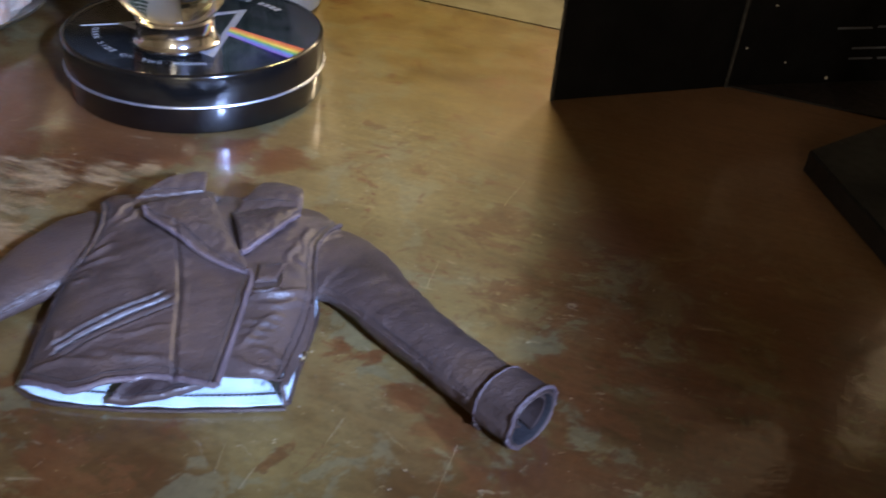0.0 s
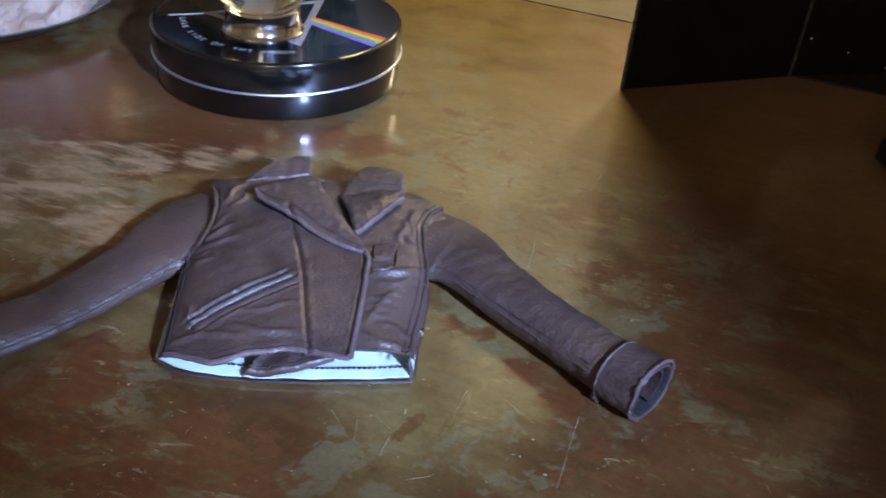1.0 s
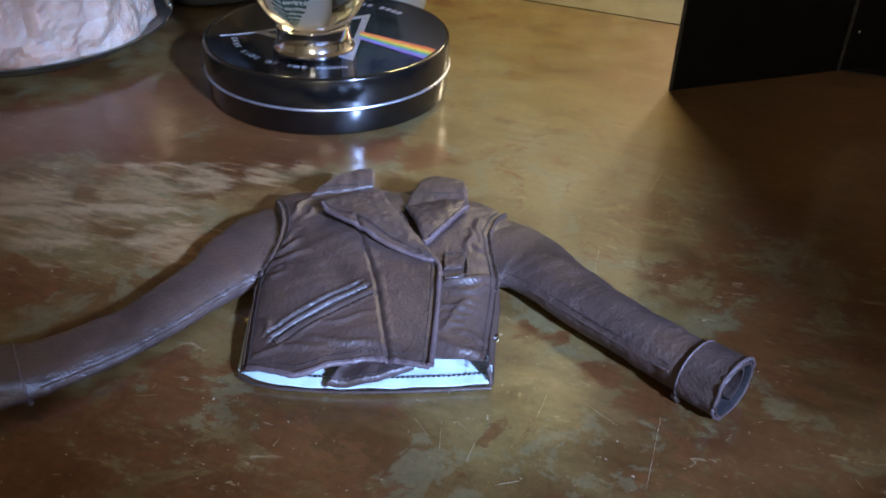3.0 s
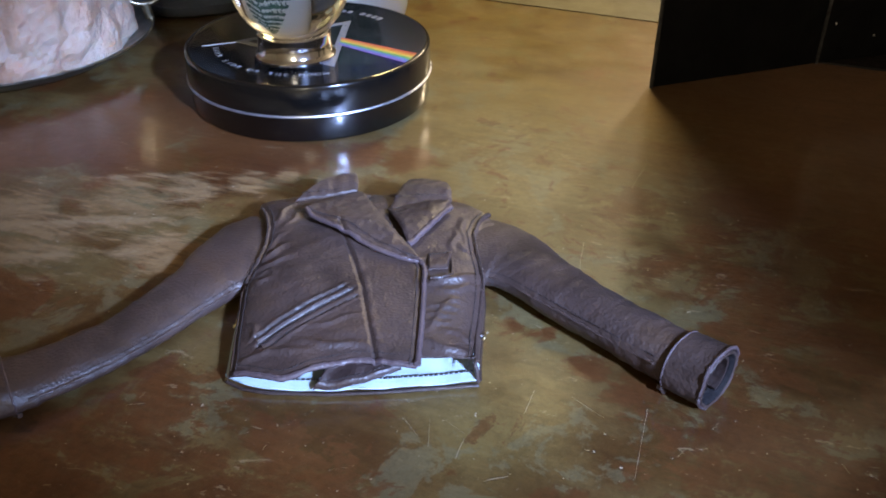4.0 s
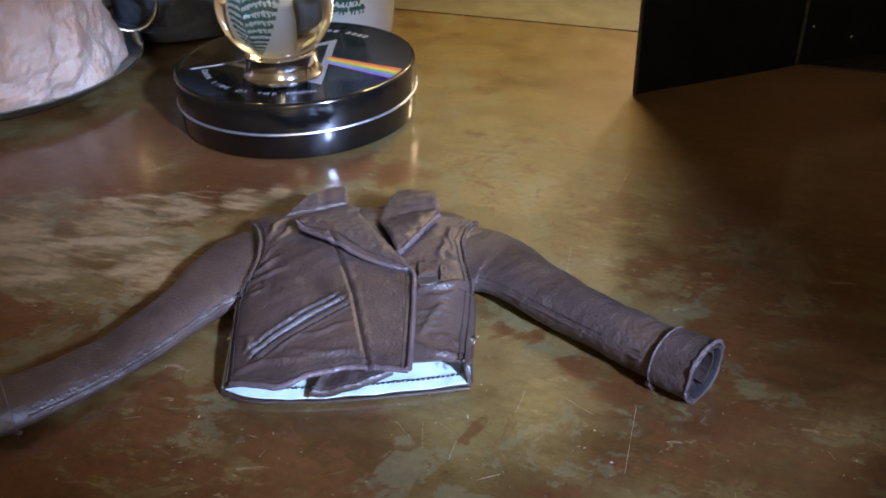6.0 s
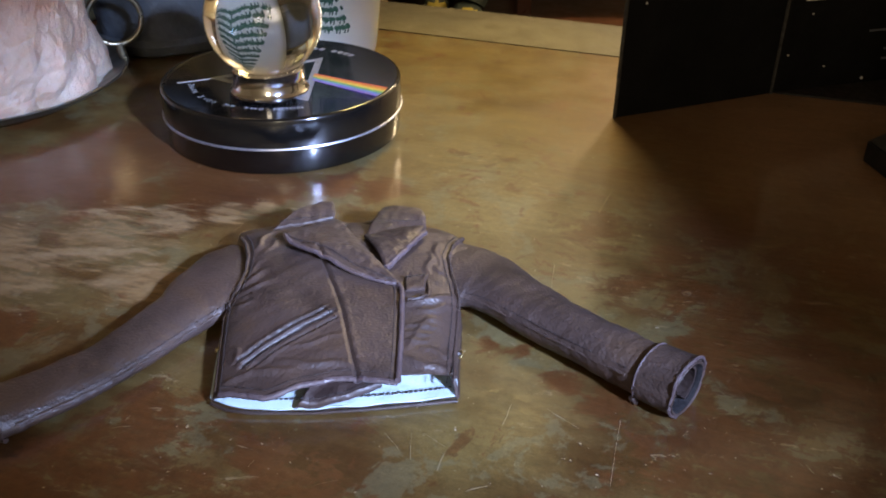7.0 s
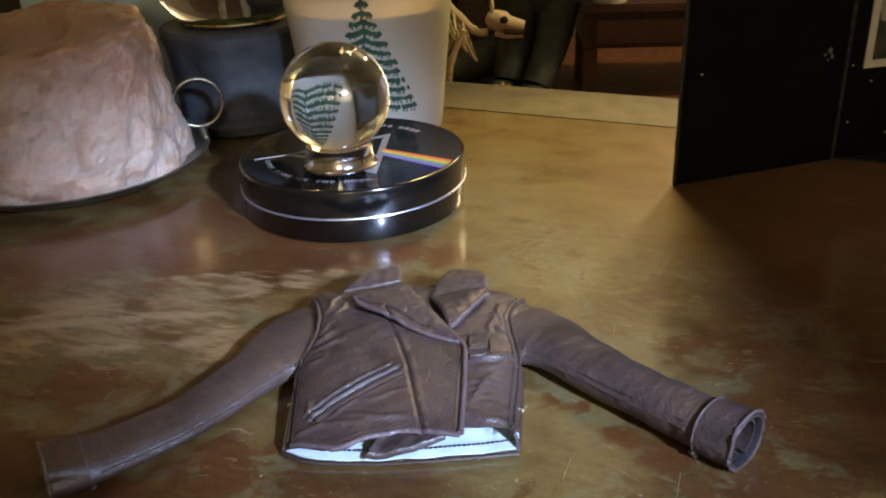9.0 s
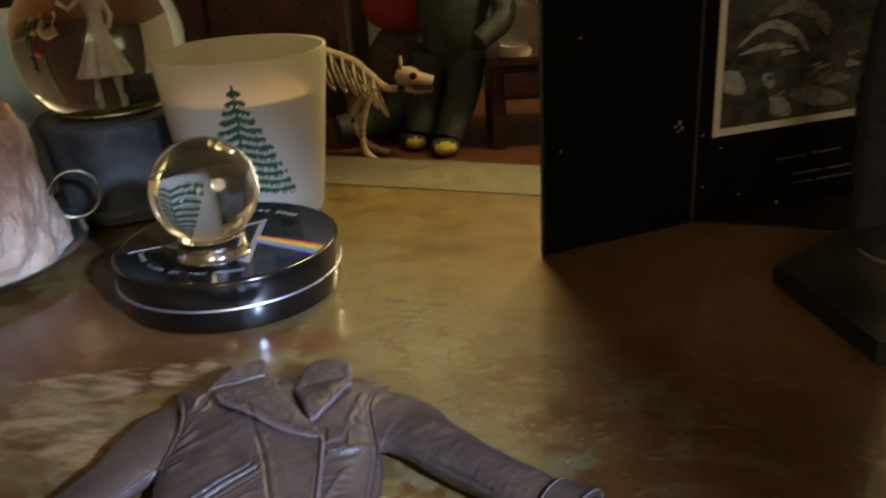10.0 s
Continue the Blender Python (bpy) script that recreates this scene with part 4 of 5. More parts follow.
    L_C = ((0.0125, 0.1530), (-0.0012, 0.1362), (-0.0124, 0.1168), (-0.0250, 0.0975), (-0.0415, 0.0812), (-0.0560, 0.0715))
    L_W = ((0.0, 0.0190), (0.1, 0.0186), (0.2, 0.0148), (0.3, 0.0120), (0.4, 0.0104), (0.6, 0.0094), (0.8, 0.0102), (1.0, 0.0110))
    L_H = ((0.0, 0.0046), (0.15, 0.0050), (0.35, 0.0045), (0.6, 0.0042), (0.8, 0.0046), (1.0, 0.0054))
    for c, w, h, seed, front in ((R_C, R_W, R_H, 3.0, 0), (L_C, L_W, L_H, 8.0, 1)):
        outer, inside, cs = sleeve(c, w, h, seed=seed)
        sl = part("sleeve", outer, LEATHER, j)
        # near-black lining: the shade inside the cuff is put into its colour
        part("cuff_lining", inside, LINING_SHADED, sl, "cuff lining with the shade of its hollow painted in")
        # long seam on the side that faces the hem
        ang = -0.15 if front == 0 else math.pi + 0.15
        sm = [sleeve_point(cs, w, h, 0.22 + 0.62 * i / 50, ang + 0.35 * (1 if front == 0 else -1), -0.0002) for i in range(51)]
        part("sleeve_seam", tube(sm, 0.0005, 8, jitter=0.1), LEATHER, sl)
        s2 = [sleeve_point(cs, w, h, 0.22 + 0.62 * i / 50, ang + 0.62 * (1 if front == 0 else -1), 0.0001) for i in range(51)]
        part("sleeve_stitching", stitches(s2, 0.0013, 0.0001), THREAD, sl)
        a0 = -0.9 if front == 0 else math.pi - 3.6
        part("cuff", cuff_band(cs, w, h, 0.875, 0.996, 0.0005, a0, a0 + 4.6), LEATHER, sl, "dark leather cuff band")
        rim = [sleeve_point(cs, w, h, 0.875, a0 + 4.6 * i / 40, 0.0005) for i in range(41)]
        part("cuff_edge", tube(rim, 0.0003, 6, jitter=0.4), EDGE, sl)
        lip = [sleeve_point(cs, w, h, 1.0, 2 * math.pi * i / 48, 0.0006) for i in range(48)]
        part("cuff_lip", tube(lip, 0.0005, 8, closed=True, jitter=0.7), EDGE, sl)
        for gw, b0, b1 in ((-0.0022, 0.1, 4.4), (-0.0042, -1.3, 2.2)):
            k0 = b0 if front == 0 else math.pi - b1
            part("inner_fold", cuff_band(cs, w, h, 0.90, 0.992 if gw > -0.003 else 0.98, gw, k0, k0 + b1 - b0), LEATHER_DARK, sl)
        e0 = sleeve_point(cs, w, h, 0.87, a0 + (0.3 if front == 0 else 4.3), 0.0012)
        e1 = sleeve_point(cs, w, h, 0.88, a0 + (0.0 if front == 0 else 4.6), 0.0016)
        part("cuff_tab", tube([e0, (e0 + e1) / 2 + Vector((0, 0, 0.0004)), e1], 0.0008, 8), LEATHER, sl)
    # small side buckles
    for x, y, turn in ((0.0064, 0.1085, 0.4), (0.0800, 0.1055, -0.6)):
        lo = [(x + 0.0007 * math.cos(a) * math.cos(turn), y + 0.0014 * math.sin(a), 0.0030 + 0.0009 * math.cos(a)) for a in [2 * math.pi * i / 16 for i in range(16)]]
        part("buckle", tube(lo, 0.0003, 6, closed=True), BRASS, j, "tiny brass side buckle")
        part("buckle_strap", tube([(x + (0.004 if x < 0.04 else -0.004), y - 0.001, 0.0045), (x, y, 0.003)], 0.0007, 6), LEATHER_DARK, j)


build_jacket()

# ---- the tin and the crystal ball ----
TIN = Vector((0.0005, 0.2885, 0))
TIN_R, TIN_H = 0.0552, 0.0255


def lettering(text, radius, mid, size, z, spread):
    """Letters set along an arc, facing up, read from outside the front."""
    bm = bmesh.new()
    n = len(text)
    for i, ch in enumerate(text):
        if ch == " ":
            continue
        cu = bpy.data.curves.new("letter", "FONT")
        cu.body, cu.size, cu.align_x = ch, size, "CENTER"
        ob = new("letter", cu)
        me = bpy.data.meshes.new_from_object(ob.evaluated_get(bpy.context.evaluated_depsgraph_get()))
        a = mid + spread * (i - (n - 1) / 2)
        me.transform(Matrix.Translation((radius * math.cos(a), radius * math.sin(a), z)) @ Matrix.Rotation(a + math.pi / 2, 4, "Z") @ Matrix.Translation((0, 0, 0.0)))
        bm.from_mesh(me)
        bpy.data.objects.remove(ob)
        bpy.data.meshes.remove(me)
        bpy.data.curves.remove(cu)
    return bm


def slab(poly, z0, z1):
    n = len(poly)
    v = [(x, y, z0) for x, y in poly] + [(x, y, z1) for x, y in poly]
    f = [tuple(range(n))[::-1], tuple(range(n, 2 * n))] + [(i, (i + 1) % n, n + (i + 1) % n, n + i) for i in range(n)]
    return v, f


def build_tin():
    t = thing("round_tin", "round black printed tin with a rainbow prism lid", "tin", TIN)
    r, h = TIN_R, TIN_H
    part("base", lathe([(0.0, 0.0002), (r - 0.0018, 0.0002), (r - 0.0010, 0.0005), (r - 0.0007, 0.0012), (r - 0.0007, 0.0108), (r - 0.002, 0.0112), (0.0, 0.0112)], 96), BLACK_TIN, t)
    lid = part("lid", lathe([(0.0, 0.0118), (r - 0.001, 0.0118), (r, 0.0128), (r, h - 0.0012), (r - 0.0003, h - 0.0005), (r - 0.0009, h - 0.0001), (r - 0.0016, h), (r - 0.0024, h - 0.0003), (r - 0.0032, h - 0.0008), (0.0, h - 0.0008)], 96), LID_TIN, t)
    rim = [(r * math.cos(a) * 1.002, r * math.sin(a) * 1.002, 0.0121) for a in [2 * math.pi * i / 96 for i in range(96)]]
    part("rolled_edge", tube(rim, 0.00055, 8, closed=True), TIN_EDGE, t, "bare metal rolled lid edge")
    z = h - 0.0008
    tri = [Vector(p) - Vector((TIN.x, TIN.y)) for p in ((-0.033, 0.2855), (0.0165, 0.2570), (0.0165, 0.3160))]
    c = (tri[0] + tri[1] + tri[2]) / 3
    inn = [c + (p - c) * 0.80 for p in tri]
    for i in range(3):
        k = (i + 1) % 3
        part("prism_line", slab([tri[i], tri[k], inn[k], inn[i]], z, z + 0.00012), PRINT_GREY, lid, smooth=False)
    a0, a1 = Vector((0.0150, 0.2925)) - TIN.xy, Vector((0.0150, 0.2832)) - TIN.xy
    b0, b1 = Vector((0.0510, 0.2740)) - TIN.xy, Vector((0.0468, 0.2625)) - TIN.xy
    for i, m in enumerate(RAINBOW):
        q = [a0.lerp(a1, i / 6), b0.lerp(b1, i / 6), b0.lerp(b1, (i + 1) / 6), a0.lerp(a1, (i + 1) / 6)]
        part("rainbow_band", slab(q, z + 0.00002, z + 0.00014), m, lid, smooth=False)
    beam = [Vector((-0.046, 0.279)) - TIN.xy, Vector((-0.0165, 0.291)) - TIN.xy]
    d = (beam[1] - beam[0]).normalized()
    s = Vector((-d.y, d.x)) * 0.0005
    part("light_beam", slab([beam[0] - s, beam[1] - s, beam[1] + s, beam[0] + s], z, z + 0.00012), PRINT_WHITE, lid, smooth=False)
    part("lettering", lettering("DARK SIDE OF THE MOON", 0.0425, math.radians(-117), 0.0038, z + 0.00006, 0.0808), PRINT_WHITE, lid, smooth=False)
    # band name as plain bars
    for i in range(9):
        if i == 4:
            continue
        a = math.radians(66) - 0.085 * (i - 4)
        p = Vector((0.0425 * math.cos(a), 0.0425 * math.sin(a)))
        e = Vector((-math.sin(a), math.cos(a))) * 0.0012
        g = Vector((math.cos(a), math.sin(a))) * 0.0018
        part("name_bar", slab([p - e - g, p + e - g, p + e + g, p - e + g], z, z + 0.0001), PRINT_GREY, lid, smooth=False)


build_tin()


def build_crystal():
    at = Vector((-0.0022, 0.2710, TIN_H - 0.0008))
    ring = thing("ball_stand", "polished chrome ring stand on the tin lid", "stand", at)
    part("ring", lathe([(0.0128, 0.0), (0.0172, 0.0), (0.0177, 0.0006), (0.0176, 0.0016), (0.0166, 0.0024), (0.0160, 0.0032), (0.0158, 0.0098), (0.0160, 0.0108), (0.0154, 0.0114), (0.0142, 0.0112), (0.0130, 0.0090), (0.0126, 0.0030), (0.0128, 0.0)], 64), CHROME, ring)
    b = part("crystal_ball", ball((0, 0, 0), 0.0252, seg=72, rings=48), GLASS, None)
    b.location = at + Vector((0, 0, 0.0325))
    tagged(b, "clear crystal ball resting on a chrome ring", "crystal ball")


build_crystal()

# ---- salt rock on its dish ----
DISH = Vector((-0.166, 0.333, 0))


def build_dish():
    d = thing("handled_dish", "tarnished metal dish with a brass finger ring", "dish", DISH)
    r = 0.0750
    part("bowl", lathe([(0, 0.0006), (r * 0.74, 0.0006), (r * 0.80, 0.0012), (r * 0.95, 0.0070), (r, 0.0092), (r + 0.0006, 0.0100), (r, 0.0106), (r * 0.94, 0.0086), (r * 0.78, 0.0030), (0, 0.0024)], 96), PEWTER, d)
    u = Vector((0.0665, 0.0280, 0)).normalized()
    c = u * 0.0722 + Vector((0, 0, 0.0305))
    part("finger_ring", tube([c + u * (0.0138 * math.cos(a)) + Vector((0, 0, 0.0138 * math.sin(a))) for a in [2 * math.pi * i / 48 for i in range(48)]], 0.0015, 10, closed=True), RING_BRASS, d, "dull brass finger ring")
    part("ring_lug", tube([u * 0.0735 + Vector((0, 0, 0.009)), u * 0.0728 + Vector((0, 0, 0.0135)), u * 0.0722 + Vector((0, 0, 0.0172))], 0.0026, 10), RING_BRASS, d)


build_dish()


CRATER = Vector((0.001, -0.015, 0))


def build_rock():
    verts, faces = [], []
    prof = [(0.00, 0.0000), (0.55, 0.0000), (0.95, 0.0008), (1.0, 0.005), (0.995, 0.016), (0.965, 0.032), (0.925, 0.048), (0.875, 0.064), (0.815, 0.0775), (0.745, 0.0825), (0.60, 0.083), (0.42, 0.0825), (0.33, 0.079), (0.29, 0.068), (0.26, 0.0625), (0.15, 0.062), (0.0, 0.062)]
    fine = [(p.x, p.y) for p in spline([(a, b, 0) for a, b in prof], 72)]
    steps = 150
    for i in range(steps):
        a = 2 * math.pi * i / steps
        dirv = Vector((math.cos(a), math.sin(a), 0))
        base = 0.0670 + 0.003 * noise.noise(dirv * 1.3 + Vector((4, 1, 0)))
        # the rim is highest at the back and dips at the front
        rim = 0.0765 + 0.0050 * math.sin(a) + 0.002 * math.cos(a)
        for m, (q, z) in enumerate(fine):
            p = dirv * q * base + Vector((0, 0, z))
            inner = max(0.0, min(1.0, (0.70 - q) / 0.35)) if m > 26 else 0.0
            p += CRATER * inner
            f = 1.0
            if z > 0.003 and q > 0.05:
                cell = noise.voronoi(p * 36 + Vector((3, 7, 1)))[0]
                edge = min(1.0, (cell[1] - cell[0]) * 3)
                f += 0.030 * edge - 0.07 * (cell[0] - 0.3) + 0.035 * noise.noise(p * 40) + 0.028 * noise.noise(p * 120) + 0.014 * noise.noise(p * 300)
            tall = rim * (1 - inner * 0.3) + 0.078 * inner * 0.3
            zz = z * (1 + (tall / 0.083 - 1) * min(1, z / 0.08)) + 0.002 * inner * max(0, math.sin(a)) * 4 * (1 if 0.27 < q < 0.7 else 0)
            zz += (0.0030 * noise.noise(p * 60 + Vector((9, 0, 0))) + 0.0012 * noise.noise(p * 200)) * min(1, z / 0.04)
            verts.append((p.x * f, p.y * f, max(0.0, zz)))
    k = len(fine)
    for i in range(steps):
        jn = (i + 1) % steps
        for m in range(k - 1):
            faces.append((i * k + m, jn * k + m, jn * k + m + 1, i * k + m + 1))
    ob = part("salt_candle_holder", (verts, faces), SALT, None, smooth=False)
    ob.location = DISH + Vector((-0.003, 0.0, 0.0034))
    tagged(ob, "rough pink rock salt candle holder in a metal dish", "candle holder")


build_rock()

# ---- candle in frosted glass ----
CANDLE = Vector((-0.0030, 0.4000, 0))
C_R0, C_R1, C_H = 0.0400, 0.0510, 0.1010


def cone_r(z):
    return C_R0 + (C_R1 - C_R0) * z / C_H


def build_candle():
    c = thing("jar_candle", "frosted glass candle printed with a green fir tree", "candle", CANDLE)
    w = 0.0022
    part("glass", lathe([(0, 0.0005), (C_R0 - 0.003, 0.0005), (C_R0 - 0.0008, 0.0018), (C_R0 + 0.0002, 0.005), (C_R1 - 0.0003, C_H - 0.002), (C_R1 - 0.0006, C_H), (C_R1 - w, C_H - 0.0003), (C_R1 - w - 0.0006, C_H - 0.003), (cone_r(0.008) - w, 0.008), (0, 0.007)], 96), FROSTED, c)
    zt = 0.0765
    part("wax", lathe([(0, 0.0082), (cone_r(0.009) - w - 0.0004, 0.0082), (cone_r(zt) - w - 0.0004, zt), (cone_r(zt) - w - 0.003, zt - 0.0012), (0, zt - 0.0016)], 72), WAX, c, "blush coloured wax")
    part("wick", tube([(0, 0, zt - 0.002), (0.0005, 0, zt + 0.004), (0.0012, 0, zt + 0.008)], 0.0009, 6), THREAD, c)

    def on_glass(s, z, lift=0.00025):
        a = math.radians(-86) + s / cone_r(z)
        r = cone_r(z) + lift
        return (r * math.cos(a), r * math.sin(a), z)
    rnd = random.Random(11)
    verts, faces = [], []

    def dab(s, z, ln, ht, slope):
        k = len(verts)
        n = 4
        for i in range(n + 1):
            q = i / n - 0.5
            t = ht * (1 - (2 * q) ** 2) * 0.5 + ht * 0.12
            for e in (-1, 1):
                verts.append(on_glass(s + ln * q, z + slope * ln * q + e * t))
        for i in range(n):
            faces.append((k + 2 * i, k + 2 * i + 1, k + 2 * i + 3, k + 2 * i + 2))
    rows = 12
    for i in range(rows):
        f = i / (rows - 1)
        z = 0.0860 - 0.0560 * f
        half = 0.0025 + 0.0250 * f
        for side in (-1, 1):
            m = int(5 + 15 * f)
            for q in range(m):
                g = (q + 0.5) / m
                s = side * half * g * rnd.uniform(0.93, 1.05)
                dab(s, z - 0.0030 * math.sin(g * 1.9) * (0.6 + f) + rnd.uniform(-0.0004, 0.0004), rnd.uniform(0.0020, 0.0034), rnd.uniform(0.0016, 0.0028), side * -0.45 * g)
                if q % 2:
                    dab(s, z - 0.0042 * math.sin(g * 1.7) * (0.6 + f) - 0.0006, 0.0012, 0.0016, side * 0.9)
    for i in range(26):
        dab(rnd.uniform(-0.0007, 0.0007), 0.0880 - 0.058 * i / 25, 0.0014, 0.0030, 0)
    part("tree_print", (verts, faces), TREE_GREEN, c, "printed green fir tree")


build_candle()

# ---- snow globe ----
GLOBE = Vector((-0.092, 0.428, 0))


def build_globe():
    g = thing("snow_globe", "glass globe with a pale figure on a dark resin base", "snow globe", GLOBE)
    def wob(a, r, z):
        return 1 + 0.018 * math.cos(8 * a) + 0.02 * noise.noise(Vector((math.cos(a) * 3, math.sin(a) * 3, z * 60)))
    part("base", lathe([(0, 0.0004), (0.040, 0.0004), (0.0425, 0.002), (0.0430, 0.007), (0.0405, 0.010), (0.0420, 0.030), (0.0445, 0.050), (0.0465, 0.056), (0.0465, 0.061), (0.044, 0.0635), (0.034, 0.064), (0, 0.064)], 72, wob), POT_DARK, g, "dark grey moulded base")
    part("globe", ball((0, 0, 0.106), 0.0505, seg=64, rings=40), GLOBE_GLASS, g, "clear water-filled glass")
    part("collar", tube([(0.0315 * math.cos(a), 0.0315 * math.sin(a), 0.0662) for a in [2 * math.pi * i / 48 for i in range(48)]], 0.0012, 8, closed=True), BRASS, g)
    part("moss", ball((0, 0, 0.0675), 0.030, (1, 1, 0.26), 40, 18, 0.35, 30), MOSS, g, "tuft of green moss")
    skirt = lathe([(0.0, 0.121), (0.0036, 0.120), (0.0032, 0.115), (0.0052, 0.108), (0.0082, 0.099), (0.0112, 0.0905), (0.0100, 0.0898), (0.0, 0.096)], 48, lambda a, r, z: 1 + 0.16 * math.cos(9 * a) * max(0, (0.115 - z) / 0.025))
    fig = join(skirt, ball((0.0, 0, 0.1235), 0.0052, (1, 0.7, 1.2), 14, 10), ball((-0.0005, 0, 0.1325), 0.0042, (1, 1, 1.15), 14, 10),
               tube([(-0.004, 0, 0.094), (-0.005, 0, 0.080), (-0.004, 0, 0.069)], 0.0018, 8), tube([(0.004, 0, 0.094), (0.006, 0, 0.082), (0.008, -0.002, 0.070)], 0.0018, 8),
               tube([(-0.004, 0, 0.126), (-0.010, -0.003, 0.121), (-0.014, -0.005, 0.125)], 0.0013, 8), tube([(0.004, 0, 0.126), (0.008, -0.002, 0.118), (0.007, -0.005, 0.112)], 0.0013, 8))
    part("boulder", ball((0.017, 0.004, 0.0800), 0.0105, (1.1, 0.9, 0.85), 20, 14, 0.35, 60), POT_DARK, g, "dark boulder beside the figurine")
    part("figurine", fig, IVORY, g, "pale figurine in a full skirt")


build_globe()


def build_blue_box():
    b = thing("storage_tub", "pale blue lidded storage tub behind the rock", "tub", (-0.194, 0.486, 0))
    part("body", lathe([(0, 0.0005), (0.050, 0.0005), (0.0525, 0.003), (0.0550, 0.050), (0, 0.050)], 64), BLUE_SHADE, b)
    part("lid", lathe([(0, 0.0505), (0.0560, 0.0505), (0.0568, 0.0520), (0.0575, 0.114), (0.0555, 0.117), (0, 0.117)], 64), BLUE_PAINT, b, "pale blue tall lid")


build_blue_box()

# ---- black standing folder with a printed picture ----
FOOT, SPINE = Vector((0.1602, 0.2995, 0)), Vector((0.2485, 0.3345, 0))
RIGHT_U = Vector((0.9570, 0.2900, 0)).normalized()
FOOT_U = Vector((0.94698, -0.32130, 0))
CARD_H = 0.255


def build_folder():
    f = thing("standing_folder", "black card folder standing open with a framed print", "folder", SPINE)
    ul = (FOOT - SPINE)
    wl = ul.length
    ul.normalize()

    def leaf(u, width, back):
        n = Vector((-u.y, u.x, 0)) * back
        a = u * 0.0006
        q = [a, u * width, u * width + n * 0.0022, a + n * 0.0022]
        return prism([p.xy for p in q], 0.0, CARD_H, 0.0003)
    part("left_leaf", leaf(ul, wl, -1), CARD_BLACK, f, smooth=False)
    rl = part("right_leaf", leaf(RIGHT_U, 0.172, 1), CARD_BLACK, f, smooth=False)
    # added dark sheet, filling the dark strip of table before the right leaf
    part("dark_foot_sheet", prism([(0.0012, -0.0006), (FOOT_U * 0.150).xy, (RIGHT_U * 0.150 - Vector((0, 0.002, 0))).xy], 0.0002, 0.0011, 0.0002), FOOT_DARK, f, "thin dark sheet added before the right leaf", smooth=False)
    edge = [(0, -0.0003, CARD_H * i / 60) for i in range(61)]
    part("spine", tube(edge, 0.0010, 8, jitter=0.4), CARD_EDGE, f, "scuffed fold")
    fe = [(ul * (wl + 0.0002)) + Vector((0, 0, CARD_H * i / 60)) for i in range(61)]
    part("leaf_edge", tube(fe, 0.0009, 8, jitter=0.3), CARD_EDGE, f, "worn card edge")
    n = Vector((RIGHT_U.y, -RIGHT_U.x, 0))

    def on_leaf(u, z, lift):
        return RIGHT_U * u + n * lift + Vector((0, 0, z))

    def panel(u0, u1, z0, z1, lift, name, mat, parent, label=""):
        v = [on_leaf(u, z, k) for k in (0.0001, lift) for u, z in ((u0, z0), (u1, z0), (u1, z1), (u0, z1))]
        fs = [(4, 5, 6, 7), (0, 1, 5, 4), (1, 2, 6, 5), (2, 3, 7, 6), (3, 0, 4, 7)]
        return part(name, (v, fs), mat, parent, label, smooth=False)
    pic = simple("grey_photo_print", (0.003, 0.003, 0.003), (0.13, 0.128, 0.12), 70, 0.4, detail=10)
    u0, u1, z0, z1 = 0.0100, 0.1560, 0.0480, 0.2200
    pr = panel(u0 + 0.001, u1 - 0.001, z0 + 0.001, z1 - 0.001, 0.0004, "print", pic, rl, "dark grey photographic print")
    b = 0.0040
    for nm, q in (("print_border", (u0, u0 + b, z0, z1)), ("print_border", (u1 - b, u1, z0, z1)), ("print_border", (u0 + b, u1 - b, z0, z0 + b)), ("print_border", (u0 + b, u1 - b, z1 - b, z1))):
        panel(*q, 0.0008, nm, CARD_WHITE, rl, "ivory printed border")
    # the picture's pale curved shapes
    inks = [simple("print_tone", grey(a), grey(a * 1.9), 260, 0.4, detail=8) for a in (0.05, 0.14, 0.25)]

    def stroke(pts, rad, mat):
        pp = spline([(u, z, 0) for u, z in pts], 22)
        v, fs = [], []
        for i, p in enumerate(pp):
            d = (pp[min(i + 1, 21)] - pp[max(i - 1, 0)]).normalized()
            r = rad * (0.25 + math.sin(math.pi * (i + 0.5) / 22)) * (1 + 0.5 * noise.noise(p * 300))
            v += [on_leaf(p.x - d.y * r, p.y + d.x * r, 0.0007), on_leaf(p.x + d.y * r, p.y - d.x * r, 0.0007)]
        fs = [(2 * i, 2 * i + 1, 2 * i + 3, 2 * i + 2) for i in range(21)]
        part("print_shape", (v, fs), mat, pr, smooth=False)
    stroke(((0.022, 0.095), (0.034, 0.103), (0.046, 0.105), (0.060, 0.098), (0.068, 0.088)), 0.0020, inks[2])
    stroke(((0.023, 0.091), (0.040, 0.094), (0.058, 0.092)), 0.0014, inks[2])
    stroke(((0.040, 0.110), (0.058, 0.114), (0.074, 0.106), (0.080, 0.096)), 0.0034, inks[1])
    stroke(((0.014, 0.082), (0.020, 0.077), (0.028, 0.071)), 0.0052, inks[2])
    stroke(((0.039, 0.078), (0.043, 0.076), (0.046, 0.071)), 0.0034, inks[2])
    stroke(((0.046, 0.063), (0.052, 0.060), (0.060, 0.055)), 0.0040, inks[2])
    stroke(((0.058, 0.066), (0.076, 0.063), (0.098, 0.058)), 0.0044, inks[1])
    stroke(((0.070, 0.075), (0.084, 0.072), (0.098, 0.071)), 0.0030, inks[1])
    stroke(((0.014, 0.112), (0.026, 0.116), (0.036, 0.118)), 0.0040, inks[0])
    stroke(((0.090, 0.084), (0.098, 0.094), (0.096, 0.106)), 0.0036, inks[0])
    rnd = random.Random(2)
